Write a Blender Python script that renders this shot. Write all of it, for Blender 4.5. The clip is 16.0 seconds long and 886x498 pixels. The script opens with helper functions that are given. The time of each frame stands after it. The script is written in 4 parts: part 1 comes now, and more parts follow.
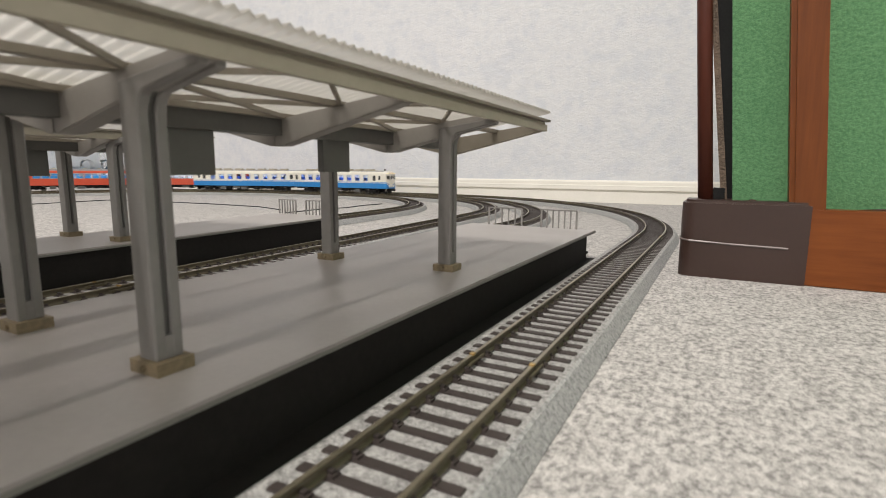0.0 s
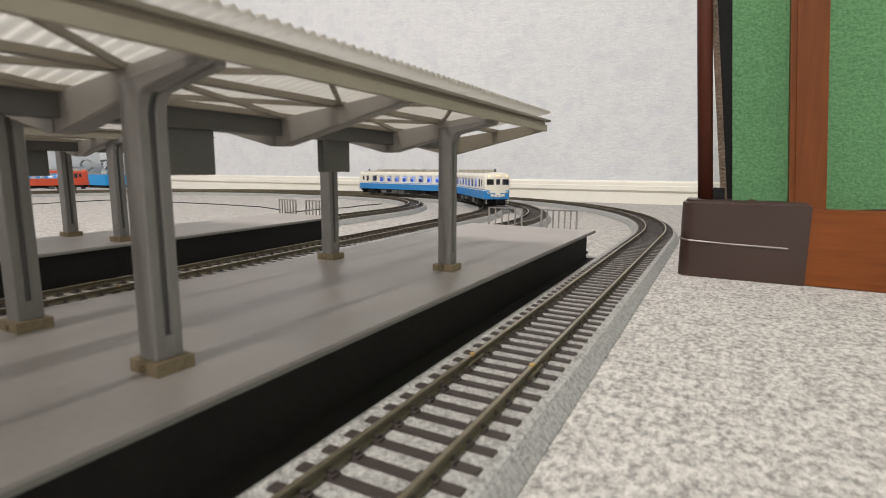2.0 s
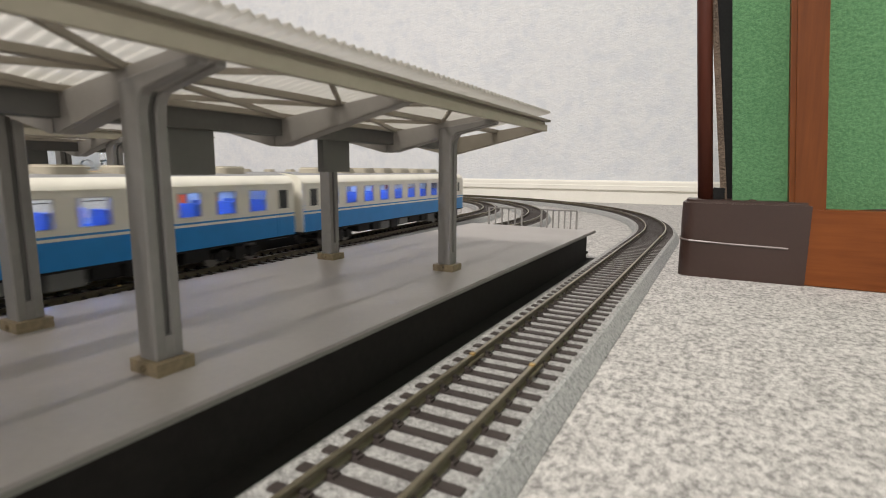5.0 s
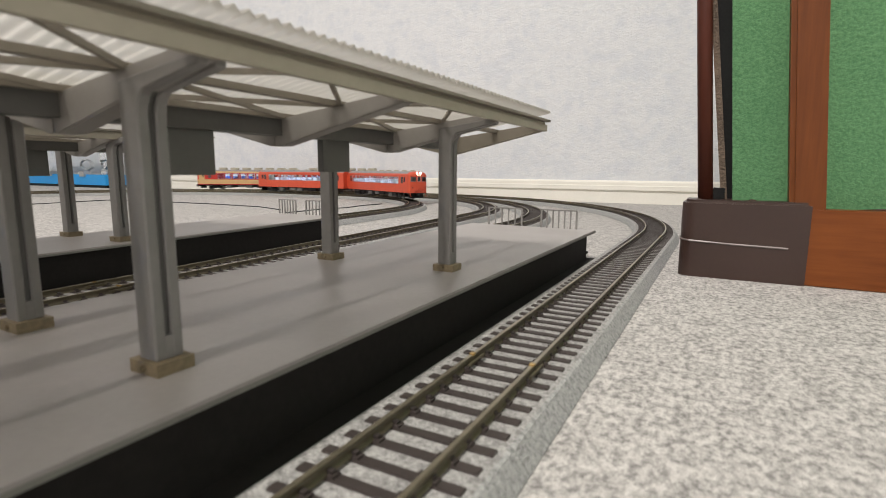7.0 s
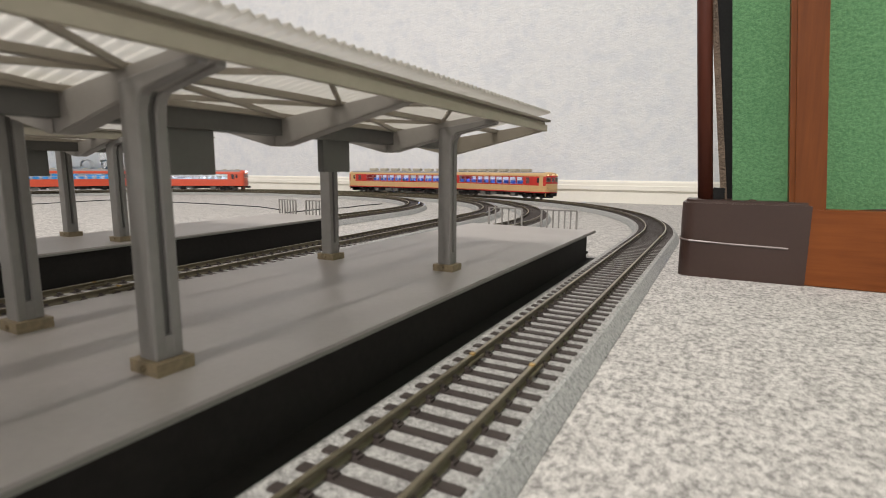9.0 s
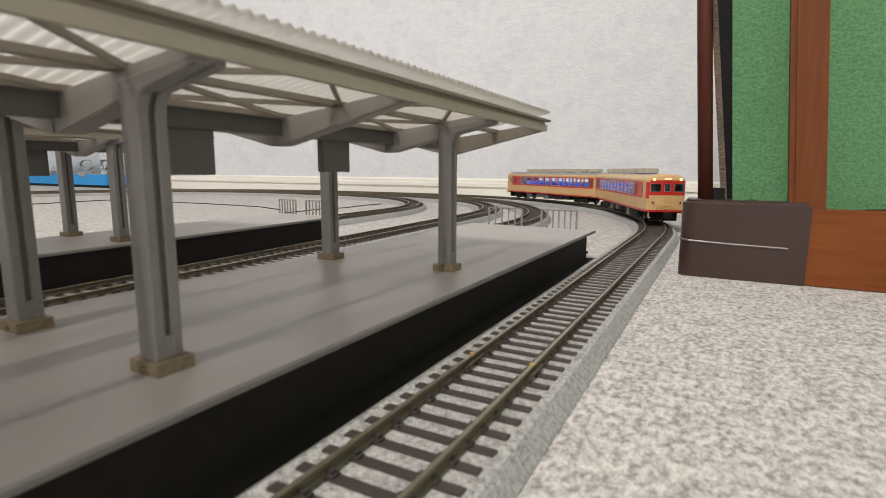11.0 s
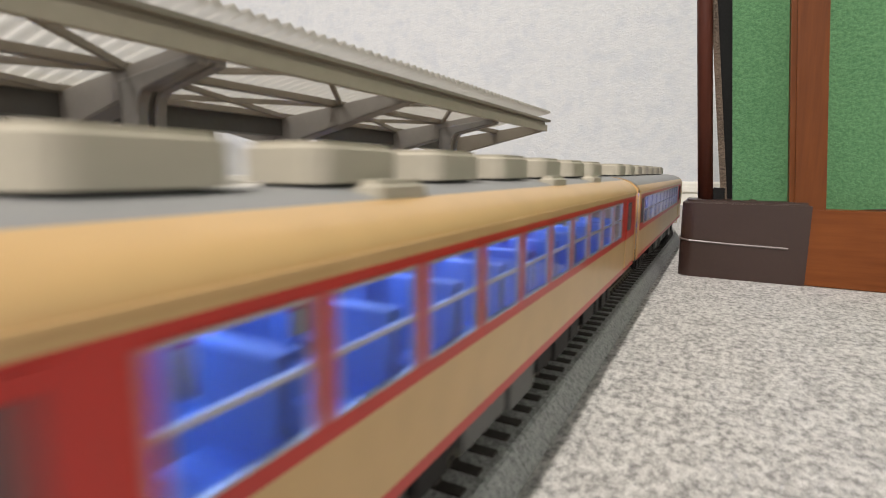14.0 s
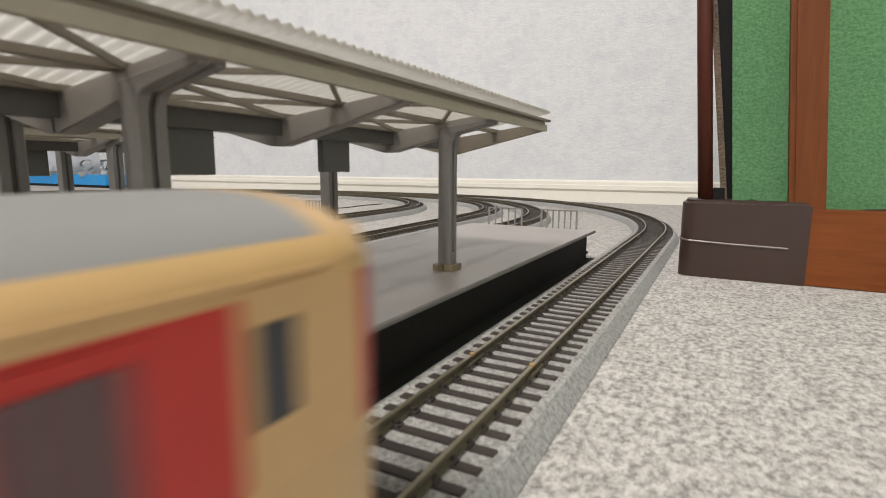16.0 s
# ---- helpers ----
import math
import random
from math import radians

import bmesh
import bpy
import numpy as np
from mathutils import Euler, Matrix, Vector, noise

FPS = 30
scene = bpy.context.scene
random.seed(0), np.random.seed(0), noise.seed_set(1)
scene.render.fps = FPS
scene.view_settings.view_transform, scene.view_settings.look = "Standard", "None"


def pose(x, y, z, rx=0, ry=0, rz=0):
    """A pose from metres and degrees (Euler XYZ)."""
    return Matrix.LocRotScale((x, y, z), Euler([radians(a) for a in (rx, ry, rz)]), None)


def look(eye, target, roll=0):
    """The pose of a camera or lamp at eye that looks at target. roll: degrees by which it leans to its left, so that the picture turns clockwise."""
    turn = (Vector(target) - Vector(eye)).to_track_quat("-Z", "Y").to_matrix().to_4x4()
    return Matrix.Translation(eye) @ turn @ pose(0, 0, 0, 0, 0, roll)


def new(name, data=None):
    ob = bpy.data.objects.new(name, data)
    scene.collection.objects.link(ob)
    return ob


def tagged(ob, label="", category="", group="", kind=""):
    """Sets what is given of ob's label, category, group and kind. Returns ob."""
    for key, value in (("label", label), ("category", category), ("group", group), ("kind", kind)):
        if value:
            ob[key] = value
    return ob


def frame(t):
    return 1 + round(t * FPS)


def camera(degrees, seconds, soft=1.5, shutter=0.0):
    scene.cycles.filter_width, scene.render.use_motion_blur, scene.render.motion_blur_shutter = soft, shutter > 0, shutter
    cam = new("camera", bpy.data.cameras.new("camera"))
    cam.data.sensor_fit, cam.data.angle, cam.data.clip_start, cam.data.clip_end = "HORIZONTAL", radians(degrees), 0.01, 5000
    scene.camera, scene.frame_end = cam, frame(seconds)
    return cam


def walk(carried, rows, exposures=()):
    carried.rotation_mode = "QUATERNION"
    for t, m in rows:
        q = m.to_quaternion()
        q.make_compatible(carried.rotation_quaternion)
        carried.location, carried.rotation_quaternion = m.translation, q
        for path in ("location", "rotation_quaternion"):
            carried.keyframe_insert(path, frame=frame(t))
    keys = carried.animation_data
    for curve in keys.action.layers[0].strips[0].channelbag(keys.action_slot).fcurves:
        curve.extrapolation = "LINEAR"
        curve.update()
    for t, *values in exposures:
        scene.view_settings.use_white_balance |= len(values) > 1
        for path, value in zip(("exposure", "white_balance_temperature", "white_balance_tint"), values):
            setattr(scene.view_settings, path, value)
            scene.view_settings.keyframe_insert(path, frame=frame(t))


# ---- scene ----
cam = camera(80.78, 16.0, soft=0.9, shutter=0.5)

# ---------------------------------------------------------------- camera
EYE = Vector((0.0, 0.0, 0.0596))
YAW, PITCH, LEAN = 0.4974, 0.1500, 0.0060
AIM = Vector((-math.sin(YAW) * math.cos(PITCH), math.cos(YAW) * math.cos(PITCH), -math.sin(PITCH)))
CAM_POSE = look(EYE, EYE + AIM) @ Matrix.Rotation(LEAN, 4, "Z")
walk(cam, [(0.0, CAM_POSE), (16.0, CAM_POSE)], exposures=[(0.0, 0.0), (16.0, 0.0)])

cam.data.dof.use_dof = True
cam.data.dof.focus_distance = .55
cam.data.dof.aperture_fstop = 32.0

# ---------------------------------------------------------------- world and lamps
world = bpy.data.worlds.new("room_air")
scene.world = world
world.use_nodes = True
world.node_tree.nodes["Background"].inputs[0].default_value = (0.75, 0.8, 0.9, 1)
world.node_tree.nodes["Background"].inputs[1].default_value = 0.05


def area_lamp(name, at, target, size, power, colour):
    data = bpy.data.lights.new(name, "AREA")
    data.shape, data.size, data.size_y = "RECTANGLE", size[0], size[1]
    data.energy, data.color = power, colour
    ob = new(name, data)
    ob.matrix_world = look(at, target)
    return ob


LAMP_AT = (-0.20, -1.45, 2.36)
area_lamp("ceiling_lamp_light", (LAMP_AT[0], LAMP_AT[1], 2.27), (LAMP_AT[0], LAMP_AT[1] + 0.001, 0), (0.06, 1.00), 98, (1.0, 0.945, 0.875))


# ---------------------------------------------------------------- materials
def nodes_of(name):
    m = bpy.data.materials.new(name)
    m.use_nodes = True
    nt = m.node_tree
    return m, nt, nt.nodes["Principled BSDF"]


def add(nt, kind, **values):
    n = nt.nodes.new(kind)
    for key, value in values.items():
        n.inputs[key.replace("_", " ")].default_value = value
    return n


def coords(nt, scale=(1, 1, 1)):
    tc = nt.nodes.new("ShaderNodeTexCoord")
    mp = nt.nodes.new("ShaderNodeMapping")
    mp.inputs["Scale"].default_value = scale
    nt.links.new(tc.outputs["Object"], mp.inputs["Vector"])
    return mp.outputs["Vector"]


def ramp(nt, fac, stops, constant=False):
    r = nt.nodes.new("ShaderNodeValToRGB")
    if constant:
        r.color_ramp.interpolation = "CONSTANT"
    e = r.color_ramp.elements
    while len(e) < len(stops):
        e.new(0.5)
    for k, (pos, col) in enumerate(stops):
        e[k].position, e[k].color = pos, (*col, 1)
    nt.links.new(fac, r.inputs["Fac"])
    return r.outputs["Color"]


def noise_fac(nt, vec, scale, detail=4, rough=0.6):
    n = add(nt, "ShaderNodeTexNoise", Scale=scale, Detail=detail, Roughness=rough)
    nt.links.new(vec, n.inputs["Vector"])
    return n.outputs["Fac"]


def mix(nt, a, b, fac, mode="MIX"):
    n = nt.nodes.new("ShaderNodeMix")
    n.data_type, n.blend_type = "RGBA", mode
    for sock, v in ((n.inputs[0], fac), (n.inputs[6], a), (n.inputs[7], b)):
        if hasattr(v, "links"):
            nt.links.new(v, sock)
        elif isinstance(v, tuple):
            sock.default_value = (*v, 1)
        else:
            sock.default_value = v
    return n.outputs[2]


def bump(nt, bsdf, fac, strength, distance):
    b = add(nt, "ShaderNodeBump", Strength=strength, Distance=distance)
    nt.links.new(fac, b.inputs["Height"])
    nt.links.new(b.outputs["Normal"], bsdf.inputs["Normal"])


def surface(name, base, rough=0.5, metal=0.0, grain=900, vary=0.12, bumpy=0.15, depth=0.0003, blotch=25, coat=0.0):
    """A painted, moulded or cast surface with fine grain and broad blotches."""
    m, nt, b = nodes_of(name)
    v = coords(nt)
    fine, broad = noise_fac(nt, v, grain), noise_fac(nt, v, blotch, 3)
    lo, hi = tuple(c * (1 - vary) for c in base), tuple(min(1, c * (1 + vary)) for c in base)
    c1 = ramp(nt, fine, [(0.3, lo), (0.7, hi)])
    c2 = ramp(nt, broad, [(0.35, lo), (0.65, hi)])
    nt.links.new(mix(nt, c1, c2, 0.5), b.inputs["Base Color"])
    rr = ramp(nt, broad, [(0.3, (max(0, rough - 0.08),) * 3), (0.7, (min(1, rough + 0.08),) * 3)])
    nt.links.new(rr, b.inputs["Roughness"])
    b.inputs["Metallic"].default_value = metal
    b.inputs["Coat Weight"].default_value = coat
    if bumpy:
        bump(nt, b, fine, bumpy, depth)
    return m


def glow(name, colour, strength):
    m, nt, b = nodes_of(name)
    b.inputs["Base Color"].default_value = (*colour, 1)
    b.inputs["Emission Color"].default_value = (*colour, 1)
    b.inputs["Emission Strength"].default_value = strength
    return m


def carpet_material():
    m, nt, b = nodes_of("carpet_pile")
    v = coords(nt, (1, 0.66, 1))
    big, mid, fine = noise_fac(nt, v, 130, 4, 0.65), noise_fac(nt, v, 520, 5, 0.70), noise_fac(nt, v, 1500, 3, 0.7)
    vor = add(nt, "ShaderNodeTexVoronoi", Scale=650.0)
    nt.links.new(v, vor.inputs["Vector"])
    c1 = ramp(nt, mid, [(0.36, (0.15, 0.143, 0.138)), (0.46, (0.38, 0.365, 0.352)), (0.58, (0.70, 0.67, 0.642))])
    c2 = ramp(nt, fine, [(0.38, (0.14, 0.136, 0.133)), (0.60, (0.60, 0.585, 0.565))])
    c3 = ramp(nt, big, [(0.38, (0.24, 0.23, 0.222)), (0.60, (0.66, 0.635, 0.612))])
    col = mix(nt, mix(nt, c1, c2, 0.22), c3, 0.30)
    nt.links.new(col, b.inputs["Base Color"])
    b.inputs["Roughness"].default_value = 0.95
    b.inputs["Specular IOR Level"].default_value = 0.15
    bump(nt, b, mix(nt, ramp(nt, fine, [(0.2, (0, 0, 0)), (0.8, (1, 1, 1))]), ramp(nt, mid, [(0.2, (0, 0, 0)), (0.8, (1, 1, 1))]), 0.5), 0.7, 0.0010)
    return m


def wallpaper_material():
    m, nt, b = nodes_of("embossed_wallpaper")
    v = coords(nt)
    broad, mid, fine = noise_fac(nt, v, 16, 6, 0.7), noise_fac(nt, v, 70, 5, 0.7), noise_fac(nt, v, 300, 4, 0.7)
    c1 = ramp(nt, broad, [(0.36, (0.64, 0.665, 0.72)), (0.5, (0.765, 0.77, 0.785)), (0.64, (0.65, 0.675, 0.725))])
    c2 = ramp(nt, mid, [(0.36, (0.69, 0.705, 0.745)), (0.60, (0.775, 0.78, 0.80))])
    nt.links.new(mix(nt, c1, c2, 0.4), b.inputs["Base Color"])
    b.inputs["Roughness"].default_value = 0.75
    h = mix(nt, ramp(nt, fine, [(0.3, (0, 0, 0)), (0.7, (1, 1, 1))]), ramp(nt, mid, [(0.4, (0, 0, 0)), (0.6, (1, 1, 1))]), 0.55)
    bump(nt, b, h, 0.5, 0.0022)
    return m


def ballast_material(name, dark, light, spot):
    m, nt, b = nodes_of(name)
    v = coords(nt)
    vor = add(nt, "ShaderNodeTexVoronoi", Scale=1300.0)
    nt.links.new(v, vor.inputs["Vector"])
    mid = noise_fac(nt, v, 760, 4, 0.75)
    c1 = ramp(nt, mid, [(0.33, spot), (0.45, dark), (0.62, light)])
    c2 = ramp(nt, noise_fac(nt, v, 1500, 2), [(0.3, dark), (0.7, light)])
    nt.links.new(mix(nt, c1, c2, 0.35), b.inputs["Base Color"])
    b.inputs["Roughness"].default_value = 0.9
    bump(nt, b, vor.outputs["Distance"], 0.6, 0.0005)
    return m


def felt_material():
    m, nt, b = nodes_of("green_felt")
    v = coords(nt)
    f, g = noise_fac(nt, v, 620, 3, 0.65), noise_fac(nt, v, 18, 3)
    c1 = ramp(nt, f, [(0.32, (0.028, 0.102, 0.044)), (0.64, (0.116, 0.256, 0.122))])
    c2 = ramp(nt, g, [(0.3, (0.065, 0.185, 0.07)), (0.7, (0.098, 0.245, 0.098))])
    nt.links.new(mix(nt, c1, c2, 0.5), b.inputs["Base Color"])
    b.inputs["Roughness"].default_value = 0.95
    b.inputs["Sheen Weight"].default_value = 0.3
    bump(nt, b, f, 0.7, 0.0012)
    return m


def wood_material(name, dark, light, axis):
    m, nt, b = nodes_of(name)
    sc = [60.0, 60.0, 60.0]
    sc[axis] = 4.0
    v = coords(nt, tuple(sc))
    f = noise_fac(nt, v, 6, 6, 0.6)
    g = noise_fac(nt, coords(nt), 22, 3)
    c1 = ramp(nt, f, [(0.3, dark), (0.7, light)])
    c2 = ramp(nt, g, [(0.35, dark), (0.65, light)])
    nt.links.new(mix(nt, c1, c2, 0.3), b.inputs["Base Color"])
    b.inputs["Roughness"].default_value = 0.48
    b.inputs["Specular IOR Level"].default_value = 0.22
    b.inputs["Coat Weight"].default_value = 0.04
    bump(nt, b, f, 0.12, 0.0004)
    return m


def glass_material(name, tint=(0.9, 0.95, 1.0), rough=0.03):
    m, nt, b = nodes_of(name)
    b.inputs["Base Color"].default_value = (*tint, 1)
    b.inputs["Transmission Weight"].default_value = 1.0
    b.inputs["Roughness"].default_value = rough
    b.inputs["IOR"].default_value = 1.2
    return m


def translucent_roof():
    m, nt, b = nodes_of("translucent_sheet")
    v = coords(nt)
    f = noise_fac(nt, v, 60, 4)
    nt.links.new(ramp(nt, f, [(0.3, (0.72, 0.69, 0.62)), (0.7, (0.84, 0.81, 0.75))]), b.inputs["Base Color"])
    b.inputs["Roughness"].default_value = 0.4
    tr = nt.nodes.new("ShaderNodeBsdfTranslucent")
    tr.inputs["Color"].default_value = (0.64, 0.62, 0.585, 1)
    ms = nt.nodes.new("ShaderNodeMixShader")
    ms.inputs[0].default_value = 0.72
    nt.links.new(b.outputs[0], ms.inputs[1])
    nt.links.new(tr.outputs[0], ms.inputs[2])
    clear = nt.nodes.new("ShaderNodeBsdfTransparent")
    clear.inputs["Color"].default_value = (0.95, 0.94, 0.92, 1)
    both = nt.nodes.new("ShaderNodeMixShader")
    both.inputs[0].default_value = 0.27
    nt.links.new(ms.outputs[0], both.inputs[1])
    nt.links.new(clear.outputs[0], both.inputs[2])
    nt.links.new(both.outputs[0], nt.nodes["Material Output"].inputs["Surface"])
    return m


def livery(name, bands, rough=0.35):
    """Paint in horizontal bands: (height above the rail, colour)."""
    m, nt, b = nodes_of(name)
    tc = nt.nodes.new("ShaderNodeTexCoord")
    sep = nt.nodes.new("ShaderNodeSeparateXYZ")
    nt.links.new(tc.outputs["Object"], sep.inputs[0])
    mul = nt.nodes.new("ShaderNodeMath")
    mul.operation = "MULTIPLY"
    mul.inputs[1].default_value = 1 / 0.06
    nt.links.new(sep.outputs["Z"], mul.inputs[0])
    col = ramp(nt, mul.outputs[0], [(z / 0.06, c) for z, c in bands], constant=True)
    f = noise_fac(nt, tc.outputs["Object"], 120, 4)
    col = mix(nt, col, ramp(nt, f, [(0.3, (0.86, 0.86, 0.86)), (0.6, (1, 1, 1))]), 0.6, "MULTIPLY")
    nt.links.new(col, b.inputs["Base Color"])
    b.inputs["Roughness"].default_value = rough
    b.inputs["Coat Weight"].default_value = 0.15
    return m


M = {
    "carpet": carpet_material(), "wallpaper": wallpaper_material(), "felt": felt_material(),
    "white_paint": surface("cream_baseboard", (0.86, 0.83, 0.76), 0.4, grain=300, vary=0.04, bumpy=0.05),
    "ceiling": surface("ceiling_paper", (0.8, 0.8, 0.79), 0.8, grain=200, vary=0.03),
    "deck": surface("platform_deck", (0.335, 0.311, 0.296), 0.40, grain=700, vary=0.07, bumpy=0.08, blotch=14),
    "deck_edge": surface("platform_lip", (0.20, 0.195, 0.175), 0.5, grain=500, vary=0.1),
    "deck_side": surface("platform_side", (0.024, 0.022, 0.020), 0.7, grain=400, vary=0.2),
    "steel": surface("grey_plastic_frame", (0.215, 0.205, 0.195), 0.45, grain=500, vary=0.08, bumpy=0.06, blotch=60),
    # frame grey made paler and warmer: light falling on the roof beams painted in
    "beam": surface("lit_grey_beam", (0.29, 0.272, 0.25), 0.5, grain=500, vary=0.08, bumpy=0.06, blotch=60),
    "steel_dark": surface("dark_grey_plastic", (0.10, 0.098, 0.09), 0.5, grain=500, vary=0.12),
    "sign": surface("grey_sign_board", (0.115, 0.115, 0.105), 0.5, grain=500, vary=0.07),
    "foot": surface("tan_column_base", (0.21, 0.165, 0.10), 0.6, grain=500, vary=0.3, blotch=250),
    "fascia": surface("cream_fascia", (0.40, 0.36, 0.285), 0.5, grain=300, vary=0.08, blotch=40),
    # brown-grey taken darker: the purlins' backlit look is put into the colour
    "purlin": surface("brown_grey_purlin", (0.27, 0.24, 0.195), 0.55, grain=300, vary=0.1),
    "sheet": translucent_roof(),
    "ballast": ballast_material("light_ballast", (0.22, 0.216, 0.21), (0.47, 0.46, 0.445), (0.07, 0.07, 0.066)),
    "shoulder": ballast_material("grey_shoulder", (0.27, 0.275, 0.268), (0.46, 0.46, 0.45), (0.07, 0.075, 0.07)),
    "sleeper": surface("dark_sleeper", (0.040, 0.031, 0.028), 0.6, grain=900, vary=0.3),
    "rail": surface("tarnished_rail", (0.135, 0.115, 0.076), 0.45, metal=0.5, grain=700, vary=0.2),
    "rail_top": surface("worn_rail_head", (0.36, 0.32, 0.24), 0.33, metal=0.9, grain=900, vary=0.15),
    "brass": surface("brass_joiner", (0.75, 0.52, 0.2), 0.22, metal=1.0, vary=0.1),
    "bumper": surface("dark_brown_moulding", (0.042, 0.023, 0.018), 0.36, grain=500, vary=0.12, bumpy=0.08),
    "wood": wood_material("orange_brown_wood", (0.105, 0.029, 0.006), (0.165, 0.048, 0.010), 2),
    "wood_x": wood_material("orange_brown_rail", (0.125, 0.033, 0.0065), (0.20, 0.058, 0.012), 0),
    "red_wood": wood_material("dark_red_wood", (0.055, 0.014, 0.008), (0.085, 0.022, 0.012), 2),
    "cork": surface("rough_board_edge", (0.15, 0.11, 0.08), 0.9, grain=700, vary=0.6, bumpy=0.9, depth=0.002),
    "black": surface("black_plastic", (0.012, 0.012, 0.012), 0.5, vary=0.3),
    "bead": surface("grey_trim_bead", (0.16, 0.13, 0.12), 0.4, vary=0.1),
    "under": surface("underframe_black", (0.018, 0.017, 0.017), 0.55, vary=0.3),
    "under_grey": surface("underframe_grey", (0.11, 0.11, 0.105), 0.6, vary=0.2),
    "wheel": surface("wheel_steel", (0.16, 0.15, 0.14), 0.35, metal=0.9, vary=0.15),
    "roof_grey": surface("car_roof_grey", (0.25, 0.25, 0.25), 0.55, grain=500, vary=0.06),
    "unit_grey": surface("roof_unit_grey", (0.44, 0.40, 0.32), 0.55, grain=500, vary=0.07),
    "silver": surface("window_frame_silver", (0.46, 0.45, 0.45), 0.35, metal=0.6, vary=0.06),
    "pane": glass_material("window_glass"),
    "door_pane": surface("ribbed_door_glass", (0.13, 0.06, 0.066), 0.2, vary=0.2, bumpy=0),
    "dark_pane": surface("dark_glass", (0.03, 0.033, 0.04), 0.12, vary=0.1, bumpy=0),
    "clear": glass_material("clear_box_plastic", (0.93, 0.96, 0.97), 0.08),
    "seat": surface("blue_seat_moulding", (0.10, 0.20, 0.52), 0.5, vary=0.1),
    "interior": surface("pale_interior", (0.55, 0.56, 0.60), 0.6, vary=0.06),
    "led": glow("led_strip", (0.34, 0.50, 1.0), 13.0),
    "led_white": glow("led_strip_white", (0.84, 0.92, 1.0), 18.0),
    "headlight": glow("warm_headlight", (1.0, 0.74, 0.36), 0.95),
    "headlight_white": glow("white_headlight", (0.9, 0.95, 1.0), 25.0),
    "destination": glow("lit_destination_blind", (1.0, 0.62, 0.36), 0.75),
    "lens_off": surface("unlit_lens", (0.6, 0.55, 0.45), 0.15, vary=0.1),
    "blue_plastic": surface("bright_blue_plastic", (0.012, 0.31, 0.74), 0.35, vary=0.06),
    "white_cable": surface("white_cable", (0.7, 0.7, 0.7), 0.5, vary=0.05),
    "cable": surface("black_cable", (0.02, 0.02, 0.02), 0.5, vary=0.2),
    "lamp_cover": glow("lamp_cover", (1.0, 0.95, 0.86), 1.0),
}
CREAM, REDBAND, SKYBLUE, VERMILION = (0.59, 0.38, 0.172), (0.50, 0.022, 0.014), (0.022, 0.22, 0.56), (0.60, 0.082, 0.036)
IVORY = (0.78, 0.75, 0.66)
M["cream_red"] = livery("cream_and_red_paint", [(0.0, REDBAND), (0.0139, CREAM), (0.0247, REDBAND), (0.0407, CREAM)])
M["cream_red_front"] = livery("cream_and_red_cab_paint", [(0.0, REDBAND), (0.0139, CREAM), (0.0280, REDBAND), (0.0424, CREAM)])
M["blue_ivory"] = livery("blue_and_ivory_paint", [(0.0, SKYBLUE), (0.0232, IVORY), (0.0242, SKYBLUE), (0.0252, IVORY)])
M["vermilion"] = livery("vermilion_paint", [(0.0, VERMILION), (0.059, VERMILION)])
M["cream"] = surface("cream_fitting", CREAM, 0.4, vary=0.08)
M["ivory"] = surface("ivory_fitting", IVORY, 0.4, vary=0.06)
M["blue_fit"] = surface("blue_fitting", SKYBLUE, 0.4, vary=0.08)
for quiet in ("deck_side", "black", "under"):
    M[quiet].node_tree.nodes["Principled BSDF"].inputs["Specular IOR Level"].default_value = 0.12
M["red_fit"] = surface("red_fitting", VERMILION, 0.4, vary=0.08)


# ---------------------------------------------------------------- mesh helpers
def finish(bm, name, mats, smooth=False, parent=None, label="", bev=0.0, seg=2):
    if bev:
        edges = [e for e in bm.edges if len(e.link_faces) == 2 and e.calc_face_angle(0) > 0.5]
        bmesh.ops.bevel(bm, geom=edges, offset=bev, segments=seg, affect="EDGES", clamp_overlap=True)
    me = bpy.data.meshes.new(name)
    bm.to_mesh(me)
    bm.free()
    for m in (mats if isinstance(mats, (list, tuple)) else [mats]):
        me.materials.append(M[m])
    if smooth:
        me.polygons.foreach_set("use_smooth", [True] * len(me.polygons))
    ob = new(name, me)
    if parent:
        ob.parent = parent
    if label:
        tagged(ob, label)
    return ob


def part(name, bm, mat, parent, label="", **kw):
    return finish(bm, name, mat, parent=parent, label=label, **kw)


def again(ob, parent, m):
    """Another part on the same mesh."""
    o = new(ob.name.split(".")[0], ob.data)
    o.parent, o.matrix_basis = parent, m
    return o


def block(bm, x0, x1, y0, y1, z0, z1, m=None, mat=0):
    v = [bm.verts.new((x, y, z)) for x in (x0, x1) for y in (y0, y1) for z in (z0, z1)]
    if m is not None:
        for w in v:
            w.co = m @ w.co
    for f in ((0, 1, 3, 2), (4, 6, 7, 5), (0, 4, 5, 1), (2, 3, 7, 6), (0, 2, 6, 4), (1, 5, 7, 3)):
        bm.faces.new([v[i] for i in f]).material_index = mat
    return bm


def boxed(*args, **kw):
    return block(bmesh.new(), *args, **kw)


